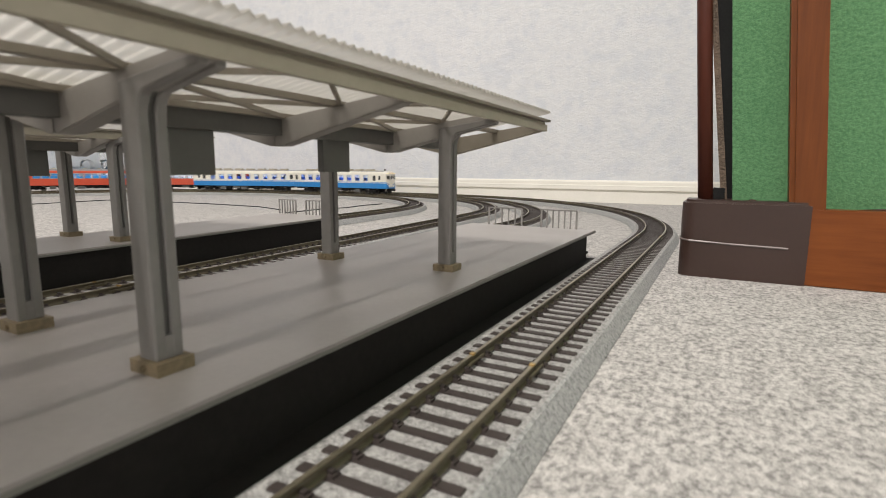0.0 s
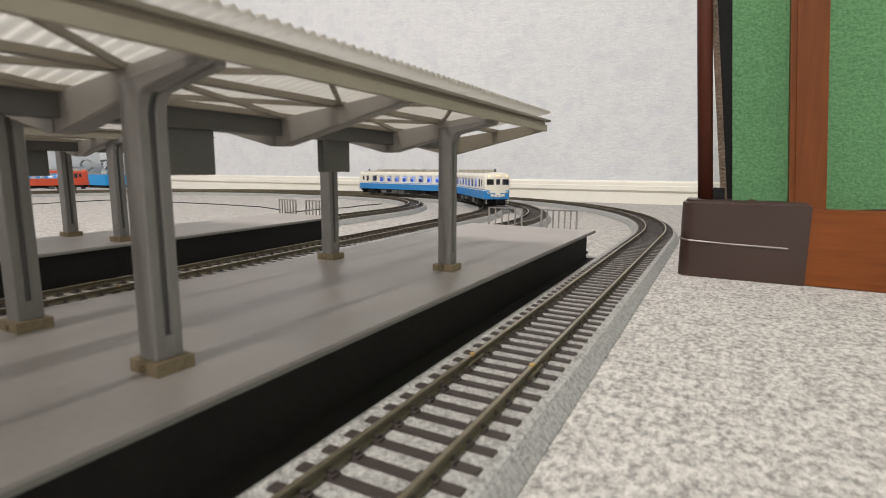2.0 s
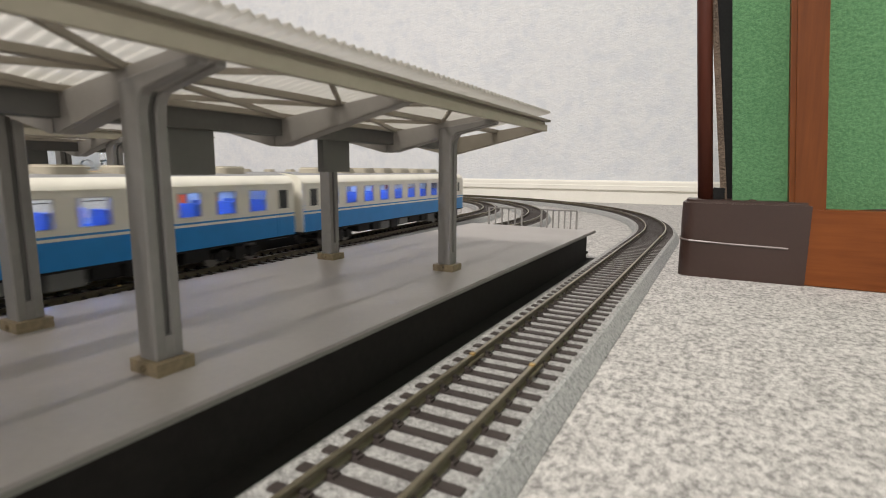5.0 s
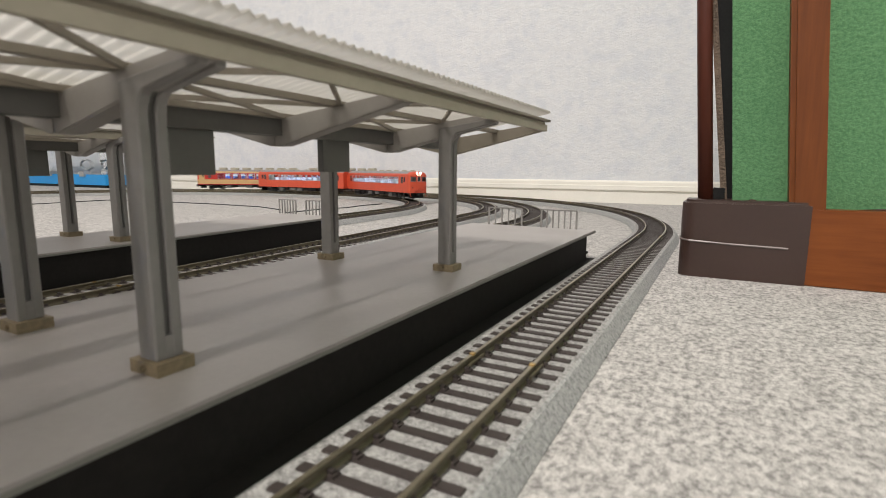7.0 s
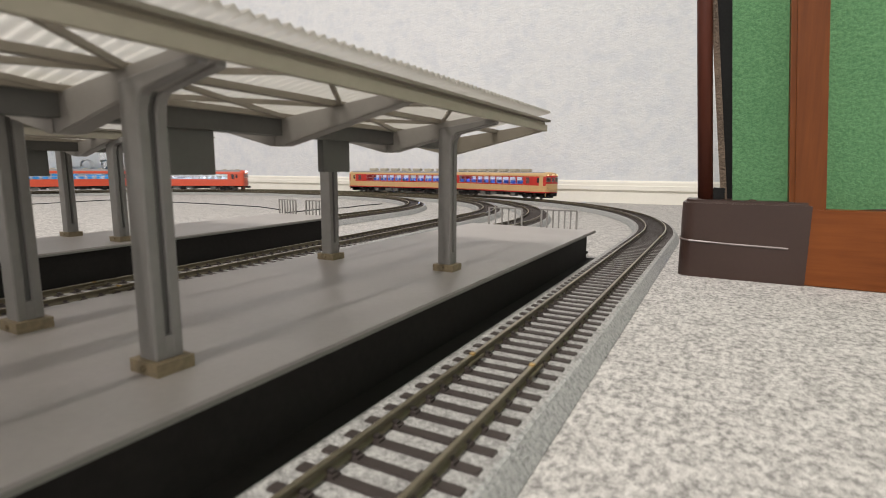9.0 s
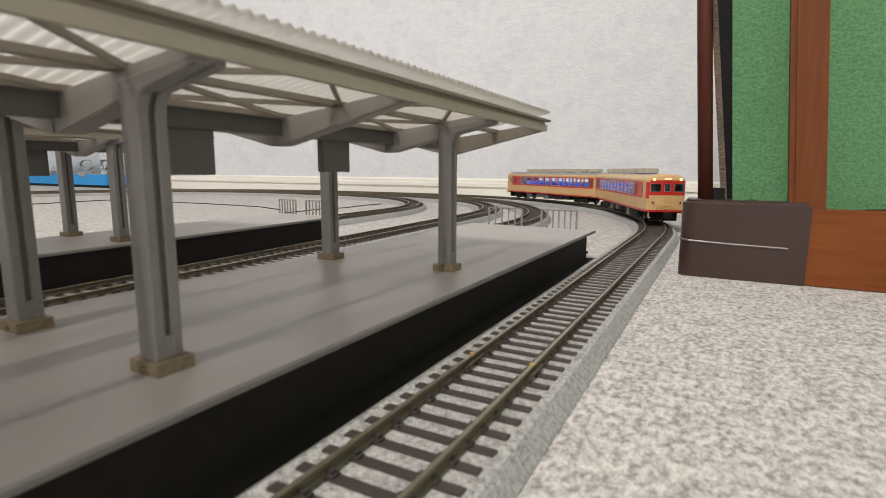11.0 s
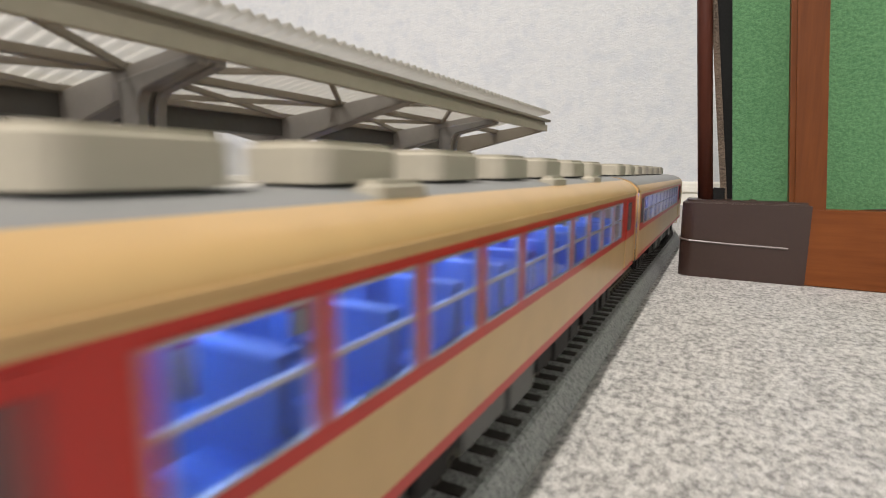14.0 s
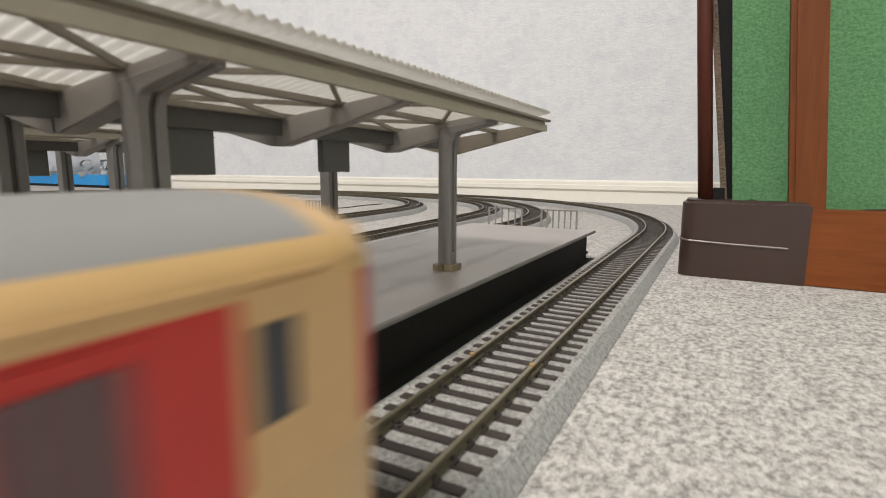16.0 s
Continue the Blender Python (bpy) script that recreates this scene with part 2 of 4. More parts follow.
def prism(bm, outline, axis, a, b, mat=0):
    """Extrude a closed outline (pairs) along an axis from a to b."""
    def at(p, t):
        return ((t, p[0], p[1]), (p[0], t, p[1]), (p[0], p[1], t))[axis]
    lo, hi = [bm.verts.new(at(p, a)) for p in outline], [bm.verts.new(at(p, b)) for p in outline]
    n = len(outline)
    faces = [bm.faces.new(lo), bm.faces.new(hi[::-1])]
    for i in range(n):
        faces.append(bm.faces.new((lo[i], hi[i], hi[(i + 1) % n], lo[(i + 1) % n])))
    for f in faces:
        f.material_index = mat
    bmesh.ops.recalc_face_normals(bm, faces=faces)
    return bm


def tube(bm, points, r, sides=8, mat=0, cap=True):
    points = [Vector(p) for p in points]
    rings = []
    for i, p in enumerate(points):
        d = (points[min(i + 1, len(points) - 1)] - points[max(i - 1, 0)]).normalized()
        a = d.orthogonal().normalized() if abs(d.z) > 0.95 else d.cross(Vector((0, 0, 1))).normalized()
        b = d.cross(a)
        rings.append([bm.verts.new(p + r * (math.cos(2 * math.pi * k / sides) * a + math.sin(2 * math.pi * k / sides) * b)) for k in range(sides)])
    for u, w in zip(rings, rings[1:]):
        for k in range(sides):
            bm.faces.new((u[k], u[(k + 1) % sides], w[(k + 1) % sides], w[k])).material_index = mat
    if cap:
        bm.faces.new(rings[0][::-1]).material_index = mat
        bm.faces.new(rings[-1]).material_index = mat
    return bm


def rod(bm, a, b, r, sides=8, mat=0):
    return tube(bm, (a, b), r, sides, mat)


# ---------------------------------------------------------------- room
WALL_Y = 1.035
ROOM = (-2.9, 1.6, -3.0, WALL_Y, 2.4)


def setting(ob, label, category):
    return tagged(ob, label, category, kind="structure")


def build_room():
    x0, x1, y0, y1, h = ROOM
    bm = bmesh.new()
    nx, ny = 60, 60
    grid = [[bm.verts.new((x0 + (x1 - x0) * i / nx, y0 + (y1 - y0) * j / ny, 0)) for j in range(ny + 1)] for i in range(nx + 1)]
    for i in range(nx):
        for j in range(ny):
            bm.faces.new((grid[i][j], grid[i + 1][j], grid[i + 1][j + 1], grid[i][j + 1]))
    setting(finish(bm, "floor", "carpet"), "grey speckled needle-felt carpet covering the floor", "floor")
    for name, b in (("wall_north", (x0 - .1, x1 + .1, y1, y1 + .1, -.02, h)), ("wall_south", (x0 - .1, x1 + .1, y0 - .1, y0, -.02, h)),
                    ("wall_west", (x0 - .1, x0, y0, y1, -.02, h)), ("wall_east", (x1, x1 + .1, y0, y1, -.02, h))):
        setting(finish(boxed(*b), name, "wallpaper"), "pale blue-grey embossed wallpaper on a room wall", "wall")
    setting(finish(boxed(x0 - .1, x1 + .1, y0 - .1, y1 + .1, h, h + .1), "ceiling", "ceiling"), "plain white papered room ceiling", "ceiling")
    # baseboard profile in y, z: thick foot, groove, cap
    prof = [(y1, 0), (y1 - .0075, 0), (y1 - .0075, .0205), (y1 - .0025, .0208), (y1 - .0025, .0240), (y1 - .0075, .0246),
            (y1 - .0075, .0325), (y1 - .0050, .0332), (y1 - .0050, .0390), (y1 - .003, .0420), (y1, .0424)]
    bm = prism(bmesh.new(), prof, 0, x0 + .001, x1 - .001)
    setting(finish(bm, "baseboard", "white_paint"), "cream moulded baseboard with a groove along the wall", "baseboard")
    # ceiling lamp
    lamp = tagged(new("ceiling_lamp"), "long white ceiling lamp giving the room light", "lamp")
    lamp.location = (LAMP_AT[0], LAMP_AT[1], 0)
    part("housing", boxed(-.09, .09, -.56, .56, 2.34, 2.40), "ceiling", lamp, bev=.008)
    part("cover", boxed(-.06, .06, -.52, .52, 2.295, 2.339), "lamp_cover", lamp, "glowing long diffuser", bev=.008)


# ---------------------------------------------------------------- tracks
# straight's x at y = 0, its slope, where the curve begins, radius, turn in degrees, back straight, radius of the far curve
TRACKS = {"outer": (-.0495, -.0070, .4585, .5426, 90.0, .2256, .5166), "third": (-.186, 0.0, .480, .475, 90.0, .20, .500),
          "second": (-.2315, -.060, .553, .379, 86.6, .20, .450), "inner": (-.358, -.055, .553, .331, 86.9, .16, .400)}
RAIL_TOP, BED_TOP, GAUGE = .0090, .0058, .0165
BACK, AHEAD = -3.2, 4.6


def on_track(tr, s):
    """Place and heading on a track at s metres past the start of its first curve."""
    x0, k, ys, r1, turn, ell, r2 = tr
    d = Vector((k, 1)).normalized()
    p = Vector((x0 + k * ys, ys))
    if s <= 0:
        return p + d * s, d
    for r, a in ((r1, radians(turn)), (0, ell), (r2, math.pi / 2)):
        left = Vector((-d.y, d.x))
        u = min(s, a * r if r else a)
        if r:
            t = u / r
            p, d = p + d * r * math.sin(t) + left * r * (1 - math.cos(t)), d * math.cos(t) + left * math.sin(t)
        else:
            p = p + d * u
        s -= u
        if s <= 0:
            return p, d
    return p + d * s, d


def stations(tr):
    arc, arc2 = radians(tr[4]) * tr[3], math.pi / 2 * tr[6]
    s = [BACK, -1.0, -.5, -.25, 0.0]
    s += [arc * i / 64 for i in range(1, 65)]
    s += [arc + tr[5] + arc2 * i / 40 for i in range(41)]
    return s + [arc + tr[5] + arc2 + 1.0, AHEAD]


def sweep(bm, tr, outline, mats=None, ss=None):
    """Sweep an outline (offset to the right, height) along a track."""
    rings = []
    for s in ss or stations(tr):
        p, d = on_track(tr, s)
        n = Vector((d.y, -d.x))
        rings.append([bm.verts.new((p.x + n.x * o, p.y + n.y * o, z)) for o, z in outline])
    m = len(outline)
    for a, b in zip(rings, rings[1:]):
        for i in range(m):
            f = bm.faces.new((a[i], a[(i + 1) % m], b[(i + 1) % m], b[i]))
            f.material_index = mats[i] if mats else 0
    bm.faces.new(rings[0])
    bm.faces.new(rings[-1][::-1])
    bmesh.ops.recalc_face_normals(bm, faces=bm.faces[:])
    return bm


def sleeper_mesh():
    bm = boxed(-.00140, .00140, -.0151, .0151, BED_TOP - .001, BED_TOP + .0005)
    for v in bm.verts:
        if v.co.z > BED_TOP:
            v.co.x *= .86
            v.co.y *= .985
    # rail chairs
    for c in (-GAUGE / 2, GAUGE / 2):
        block(bm, -.0011, .0011, c - .0019, c + .0024, BED_TOP + .0004, BED_TOP + .0010)
        block(bm, -.0006, .0006, c - .0013, c + .0019, BED_TOP + .0010, BED_TOP + .0017)
    return bm


def build_track(key, tr):
    track = tagged(new("railway_track"), "model railway track with dark sleepers on moulded grey ballast", "railway track", "tracks of the layout")
    h = GAUGE / 2
    bed = [(-.0206, 0.0003), (-.0184, BED_TOP - .0004), (-.0176, BED_TOP), (.0163, BED_TOP), (.0171, BED_TOP - .0004), (.0203, 0.0003)]
    part("roadbed", sweep(bmesh.new(), tr, bed, [1, 1, 0, 1, 1, 1]), ["ballast", "shoulder"], track, "speckled grey moulded ballast")
    for side in (-1, 1):
        c = side * (h + .0004)
        rail = [(c - .0009, BED_TOP + .0006), (c + .0009, BED_TOP + .0006), (c + .0008, BED_TOP + .0010), (c + .0004, BED_TOP + .0014),
                (c + .0004, RAIL_TOP - .0009), (c + .00062, RAIL_TOP - .0006), (c + .00062, RAIL_TOP - .0001), (c + .00045, RAIL_TOP),
                (c - .00045, RAIL_TOP), (c - .00062, RAIL_TOP - .0001), (c - .00062, RAIL_TOP - .0006), (c - .0004, RAIL_TOP - .0009),
                (c - .0004, BED_TOP + .0014), (c - .0008, BED_TOP + .0010)]
        part("rail", sweep(bmesh.new(), tr, rail, [0] * 7 + [1] + [0] * 6), ["rail", "rail_top"], track, "tarnished nickel rail")
    # joiners, one pair near each section's end
    arc = radians(tr[4]) * tr[3]
    for s in (.1265 - tr[2], -0.020, arc * .5, arc - .01):
        p, d = on_track(tr, s)
        for side in (-1, 1):
            bm = boxed(-.005, .005, -.0015, -.0009, BED_TOP + .0012, RAIL_TOP - .0012)
            block(bm, -.005, .005, .0009, .0015, BED_TOP + .0012, RAIL_TOP - .0012)
            j = part("rail_joiner", bm, "rail", track, "small metal rail joiner", bev=.0001, seg=1)
            part("contact_dot", boxed(-.0008, .0008, -.0007, .0007, RAIL_TOP - .0003, RAIL_TOP + .0003), "brass", j, "bright brass dot on the rail", bev=.0002, seg=1)
            n = Vector((d.y, -d.x)) * side * (h + .0004)
            j.matrix_basis = Matrix.Translation((p.x + n.x, p.y + n.y, 0)) @ Matrix.Rotation(math.atan2(d.y, d.x), 4, "Z")
    # sleepers: single ones on the stretch by the near platform, the rest joined
    pitch, proto, one = .00693, None, sleeper_mesh()
    far = bmesh.new()
    s = -.9961
    single = 0
    base = [v.co.copy() for v in one.verts]
    one.verts.index_update()
    faces = [[v.index for v in f.verts] for f in one.faces]
    while s < 2.4:
        p, d = on_track(tr, s)
        m = Matrix.Translation((p.x, p.y, 0)) @ Matrix.Rotation(math.atan2(d.y, d.x), 4, "Z")
        if p.y > -.1 and s < (.25 if key != "third" else 0.1) and single < 150:
            single += 1
            if proto is None:
                proto = part("sleeper", one, "sleeper", track)
                proto.matrix_basis = m
            else:
                again(proto, track, m)
        else:
            vs = [far.verts.new(m @ c) for c in base]
            for f in faces:
                far.faces.new([vs[i] for i in f])
        s += pitch
    tagged(part("sleeper_bed", far, "sleeper", track), kind="stuff")
    return track


# ---------------------------------------------------------------- platforms
Z_DECK = .0206


def build_platform(x0, x1, y0, y1, turn_k, label):
    """A platform: deck, thin lip and dark recessed side walls. It is sheared to follow its track by a turn about its root."""
    plat = tagged(new("station_platform"), label, "platform", "station platforms")
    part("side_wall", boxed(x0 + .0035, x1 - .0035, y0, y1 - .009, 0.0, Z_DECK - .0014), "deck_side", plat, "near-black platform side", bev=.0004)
    part("deck", boxed(x0 + .0002, x1 - .0002, y0, y1, Z_DECK - .0008, Z_DECK), "deck", plat, "matt grey platform surface", bev=.0003)
    part("lip", boxed(x0, x1, y0, y1 + .0006, Z_DECK - .0017, Z_DECK - .0008), "deck_edge", plat, "grey edge under the deck", bev=.0003)
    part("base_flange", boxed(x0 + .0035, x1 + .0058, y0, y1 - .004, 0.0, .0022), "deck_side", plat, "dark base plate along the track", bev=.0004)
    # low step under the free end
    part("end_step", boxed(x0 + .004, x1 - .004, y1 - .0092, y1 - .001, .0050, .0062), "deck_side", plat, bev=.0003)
    if turn_k:
        plat.rotation_euler = (0, 0, math.atan(-turn_k))
    return plat


def build_railing(x0, x1, y, z, n, place=None):
    rail = tagged(new("end_railing"), "small grey railing across the platform end", "railing", "platform end railings")
    h = .0127
    for zz in (h - .0004,):
        part("top_bar", boxed(x0, x1, y - .0004, y + .0004, zz - .0004, zz + .0005), "steel", rail, bev=.0001, seg=1)
    proto = None
    for i in range(n):
        x = x0 + (x1 - x0) * i / (n - 1)
        w = .00062 if i in (0, n - 1) else .00042
        part("post", boxed(x - w, x + w, y - .0004, y + .0004, 0, h - .0004), "steel", rail, bev=.0001, seg=1)
    rail.location = (0, 0, z)
    if place is not None:
        rail.matrix_basis = place @ Matrix.Translation((0, 0, z))
    return rail


def build_column(x, y, side, top):
    """A tapered column whose slotted outer edge sweeps into the roof beam, on a tan foot. side: +1 carries the right-hand slope."""
    col = tagged(new("canopy_column"), "grey tapered canopy column with a slot on a tan foot", "column", "canopy columns")
    part("foot", boxed(-.0043, .0043, -.0039, .0039, 0, .0026), "foot", col, "tan square column foot", bev=.0003)
    part("bolt", rod(bmesh.new(), (0, -.0046, .0014), (0, -.0036, .0014), .0006, 8), "foot", col)

    def outline(inset):
        b, w = .0027 - inset, .0026 - inset
        out = [(-b, .0025), (b, .0025), (w, top - .0080)]
        out += [(w + .0004, top - .0062), (w + .0011, top - .0048), (w + .0022, top - .0040), (w + .0040, top - .0036 + inset * .5)]
        out += [(w + .0170, top - .0009 + inset), (w + .0170, top + .0010), (-w, top - .0020)]
        return out if side > 0 else [(-u, v) for u, v in out][::-1]
    for ya, yb in ((-.0029, -.0006), (.0006, .0029)):
        part("shaft_flange", prism(bmesh.new(), outline(0), 1, ya, yb), "steel", col, bev=.0003, seg=1)
    # web greyer than the flanges: the slot's shade is put into its colour
    part("shaft_web", prism(bmesh.new(), outline(.0009), 1, -.0008, .0008), "steel_dark", col, "recessed slot between the flanges with its shade painted dark")
    part("shaft_plug", boxed(-.0026, .0026, -.0008, .0008, .0025, .0072), "steel", col)
    col.location = (x, y, Z_DECK)
    return col


def build_canopy(xm, half, y0, y1, bents, z_valley, z_out, beam_h, label, braces=True):
    """A butterfly canopy: beams, purlins, braces, corrugated sheets and fascias, all about the valley line xm."""
    can = tagged(new("platform_canopy"), label, "canopy", "platform canopies")
    for yb in bents:
        bm = bmesh.new()
        hw = .0026
        for s in (1, -1):
            out = [(0, z_valley - .0005), (s * (half - .001), z_out - .0006), (s * (half - .001), z_out - .0038), (s * half * .05, z_valley - beam_h), (0, z_valley - beam_h)]
            prism(bm, [(xm + u, v) for u, v in out], 1, yb - hw, yb + hw)
        part("beam", bm, "beam", can, bev=.0003)
    # longitudinal members
    slope = (z_out - z_valley) / half
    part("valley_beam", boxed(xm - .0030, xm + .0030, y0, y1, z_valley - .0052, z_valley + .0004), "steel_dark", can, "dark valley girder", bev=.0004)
    for s in (1, -1):
        for f in (.07, .50, .94):
            x = xm + s * half * f
            z = z_valley + slope * half * f
            part("purlin", boxed(x - .0014, x + .0014, y0, y1, z - .0008, z + .0007), "purlin", can, bev=.0002, seg=1)
        if braces:
            for a, b in zip(bents, bents[1:]):
                bm = bmesh.new()
                for (fa, ya), (fb, yb) in (((.50, a), (.94, (a + b) / 2)), ((.94, (a + b) / 2), (.50, b)), ((.07, a), (.50, b)), ((.50, a), (.07, b))):
                    pa = Vector((xm + s * half * fa, ya, z_valley + slope * half * fa - .0003))
                    pb = Vector((xm + s * half * fb, yb, z_valley + slope * half * fb - .0003))
                    d = (pb - pa).normalized()
                    n = Vector((0, 0, 1)).cross(d).normalized() * .0005
                    q = [pa + n, pa - n, pb - n, pb + n]
                    up = Vector((0, 0, .0012))
                    lo, hi = [bm.verts.new(c - up * .5) for c in q], [bm.verts.new(c + up * .5) for c in q]
                    bm.faces.new(lo[::-1]), bm.faces.new(hi)
                    for i in range(4):
                        bm.faces.new((lo[i], lo[(i + 1) % 4], hi[(i + 1) % 4], hi[i]))
                part("brace", bm, "purlin", can)
        # corrugated sheet, wave along y
        bm = bmesh.new()
        pitch, per = .0031, 8
        n = int((y1 - y0 + .001) / pitch * per)
        rows = []
        for i in range(n + 1):
            y = y0 + i * pitch / per
            w = .00055 * math.cos(2 * math.pi * i / per)
            row = [bm.verts.new((xm + s * u, y, z_valley + slope * u + .0014 + .0026 * u / half + w)) for u in (.001, half * .5, half + .0022)]
            top = row[-1].co
            rows.append(row + [bm.verts.new((top.x, y, top.z + .0003)), bm.verts.new((top.x - s * .002, y, top.z + .0003))])
        for r0, r1 in zip(rows, rows[1:]):
            for j in range(4):
                bm.faces.new((r0[j], r0[j + 1], r1[j + 1], r1[j]))
        bmesh.ops.recalc_face_normals(bm, faces=bm.faces[:])
        part("roof_sheet", bm, "sheet", can, "translucent corrugated roof sheet", smooth=True)
        # fascia with an upper flange
        x = xm + s * half
        a, b = sorted((x - s * .0006, x + s * .0010))
        part("fascia", boxed(a, b, y0 - .0005, y1 + .0006, z_out - .0036, z_out - .0009), "fascia", can, "cream edge fascia", bev=.0003)
        a, b = sorted((x - s * .0008, x - s * .0002))
        part("fascia_groove", boxed(a, b, y0 - .0004, y1 + .0005, z_out - .0010, z_out + .0005), "fascia", can, "recessed groove along the fascia")
        a, b = sorted((x - s * .0008, x + s * .0024))
        part("gutter", boxed(a, b, y0 - .0005, y1 + .0008, z_out + .0004, z_out + .0013), "purlin", can, bev=.0003)
        # end bar
        for ye in (y1 - .0008,):
            bm = bmesh.new()
            prism(bm, [(xm, z_valley - beam_h), (xm + s * half, z_out - .0034), (xm + s * half, z_out), (xm, z_valley)], 1, ye - .0016, ye + .0016)
            part("end_beam", bm, "purlin", can, bev=.0002)
    return can


def build_sign(x, ya, yb, z0, z1):
    sign = tagged(new("hanging_sign"), "plain dark grey sign board hung under the canopy", "sign", "hanging signs")
    part("board", boxed(-.0012, .0012, ya, yb, z0, z1), "sign", sign, bev=.0004)
    for y in (ya + .003, yb - .003):
        part("hanger", boxed(-.0008, .0008, y - .0006, y + .0006, z1 - .001, z1 + .004), "steel_dark", sign)
    sign.location = (x, 0, 0)
    return sign


def build_station():
    build_platform(-.1670, -.0756, -.60, .353, 0, "grey island platform with dark sides beside the outer track")
    xm, half = -.1215, .0470
    step, y_first = .0595, .0600
    bents = [y_first + step * i for i in range(-7, 3)]
    build_canopy(xm, half, -.40, .2325, bents, .0748, .0808, .0082, "butterfly canopy with pale corrugated sheets on grey beams")
    for i in range(-6, 3, 2):
        for x, side in ((-.0953, 1), (-.1488, -1)):
            y = y_first + step * i
            build_column(x - (.030 * (y - y_first) if side < 0 else 0), y - (.0025 if side < 0 and i > 0 else 0), side, .0772 - Z_DECK)
    build_sign(xm, .0770, .0943, .0580, .0700)
    build_sign(xm, .1368, .1507, .0588, .0700)
    build_railing(-.1526, -.1274, .3520, Z_DECK, 6)
    build_railing(-.1126, -.0881, .3510, Z_DECK, 7)
    # far platform, turned with its tracks
    k = -.060
    turn = Matrix.Rotation(math.atan(-k), 4, "Z")
    build_platform(-.3310, -.2665, -.60, .362, k, "grey narrow platform with dark sides between the inner tracks")
    xm2, half2, y_last = -.3028, .0325, .178
    bents2 = [y_last + step * i for i in range(-8, 1)]
    can = build_canopy(xm2, half2, -.40, y_last + step, bents2, .0737, .0780, .0078, "narrow butterfly canopy with pale corrugated sheets on grey beams")
    can.matrix_basis = turn
    for i in range(-8, 1, 2):
        for x, side in ((-.2775, 1), (-.3229, -1)):
            c = build_column(x, y_last + .0025 + step * i, side, .0757 - Z_DECK)
            c.matrix_basis = turn @ c.matrix_basis
    s = build_sign(xm2, .1450, .1610, .0555, .0690)
    s.matrix_basis = turn @ s.matrix_basis
    build_railing(-.3305, -.3120, .3605, Z_DECK, 7, turn)
    build_railing(-.3005, -.2790, .3605, Z_DECK, 7, turn)


# ---------------------------------------------------------------- the upright folding table
def build_table():
    t = tagged(new("folding_game_table"), "green felt folding table stood on edge with brown frame", "table")
    y = .328
    ring = [(-.0225 + .007 * (1 - math.cos(a)), y + .007 * (1 - math.sin(a))) for a in [math.pi / 2 * k / 8 for k in range(9)]]
    ring += [(.0393, y), (.0393, y + .030), (-.0225, y + .030)]
    bm = prism(bmesh.new(), ring, 2, 0, .0440)
    rim = [e for e in bm.edges if all(v.co.z > .0439 for v in e.verts)]
    bmesh.ops.bevel(bm, geom=rim, offset=.0018, segments=3, affect="EDGES")
    b = part("corner_guard", bm, "bumper", t, "dark brown moulded corner guard")
    bm = tube(bmesh.new(), [(-.0228, y + .012, .0218), (-.0222, y + .0035, .0212), (-.0175, y - .0003, .0208), (.005, y - .0003, .0199), (.0305, y - .0003, .0194)], .0006, 6)
    part("trim_bead", bm, "bead", b, "pale line moulded across the guard")
    for x in (-.0135, .0125):
        bm = bmesh.new()
        bmesh.ops.create_uvsphere(bm, u_segments=10, v_segments=6, radius=.0022, matrix=Matrix.Translation((x, y + .008, .0437)) @ Matrix.Diagonal((1, 1, .5, 1)))
        part("rivet", bm, "bumper", b, smooth=True)
    part("lower_rail", boxed(.0394, .62, y + .0012, y + .028, 0.0004, .0405), "wood_x", t, "orange-brown wooden rail", bev=.0012, seg=3)
    lean = Matrix.Translation((0, 0, .040)) @ Matrix.Rotation(radians(-4.4), 4, "Y")
    part("stile_moulding", boxed(.0292, .0320, y + .0036, y + .015, -.0035, .66, lean), "wood", t, bev=.0009, seg=3)
    part("stile", boxed(.0318, .0452, y + .002, y + .016, -.0035, .66, lean), "wood", t, "orange-brown wooden stile", bev=.0014, seg=3)
    part("felt_panel", boxed(.0030, .60, y + .012, y + .024, -.004, .66, lean), "felt", t, "green felt playing surface", bev=.0008)
    loose = Matrix.Translation((0, 0, .040)) @ Matrix.Rotation(radians(-6.8), 4, "Y")
    part("board_edge", boxed(-.0028, .0005, y + .016, y + .024, 0, .66, loose), "cork", t, "rough torn board edge", bev=.0006)
    # added black wedge standing in for the shade in the gap by the board
    bm = prism(bmesh.new(), [(-.0005, 0), (.0034, 0), (.0034, .66), (-.0290, .66)], 1, y + .0245, y + .0275)
    bmesh.ops.transform(bm, matrix=lean, verts=bm.verts[:])
    part("gap_shade", bm, "black", t)
    bm = bmesh.new()
    tube(bm, [(-.0108, y + .010, .041), (-.0190, y + .010, .1510), (-.058, y + .010, .66)], .0040, 14)
    part("outer_post", bm, "red_wood", t, "dark reddish brown round post", smooth=True)
    bm = bmesh.new()
    block(bm, -.0075, -.0015, y + .012, y + .022, .0435, .0505)
    part("bracket", bm, "black", t, bev=.0012)
    part("upper_rail", boxed(-.060, .56, y + .002, y + .028, .695, .735), "wood_x", t, bev=.0012)
    return t


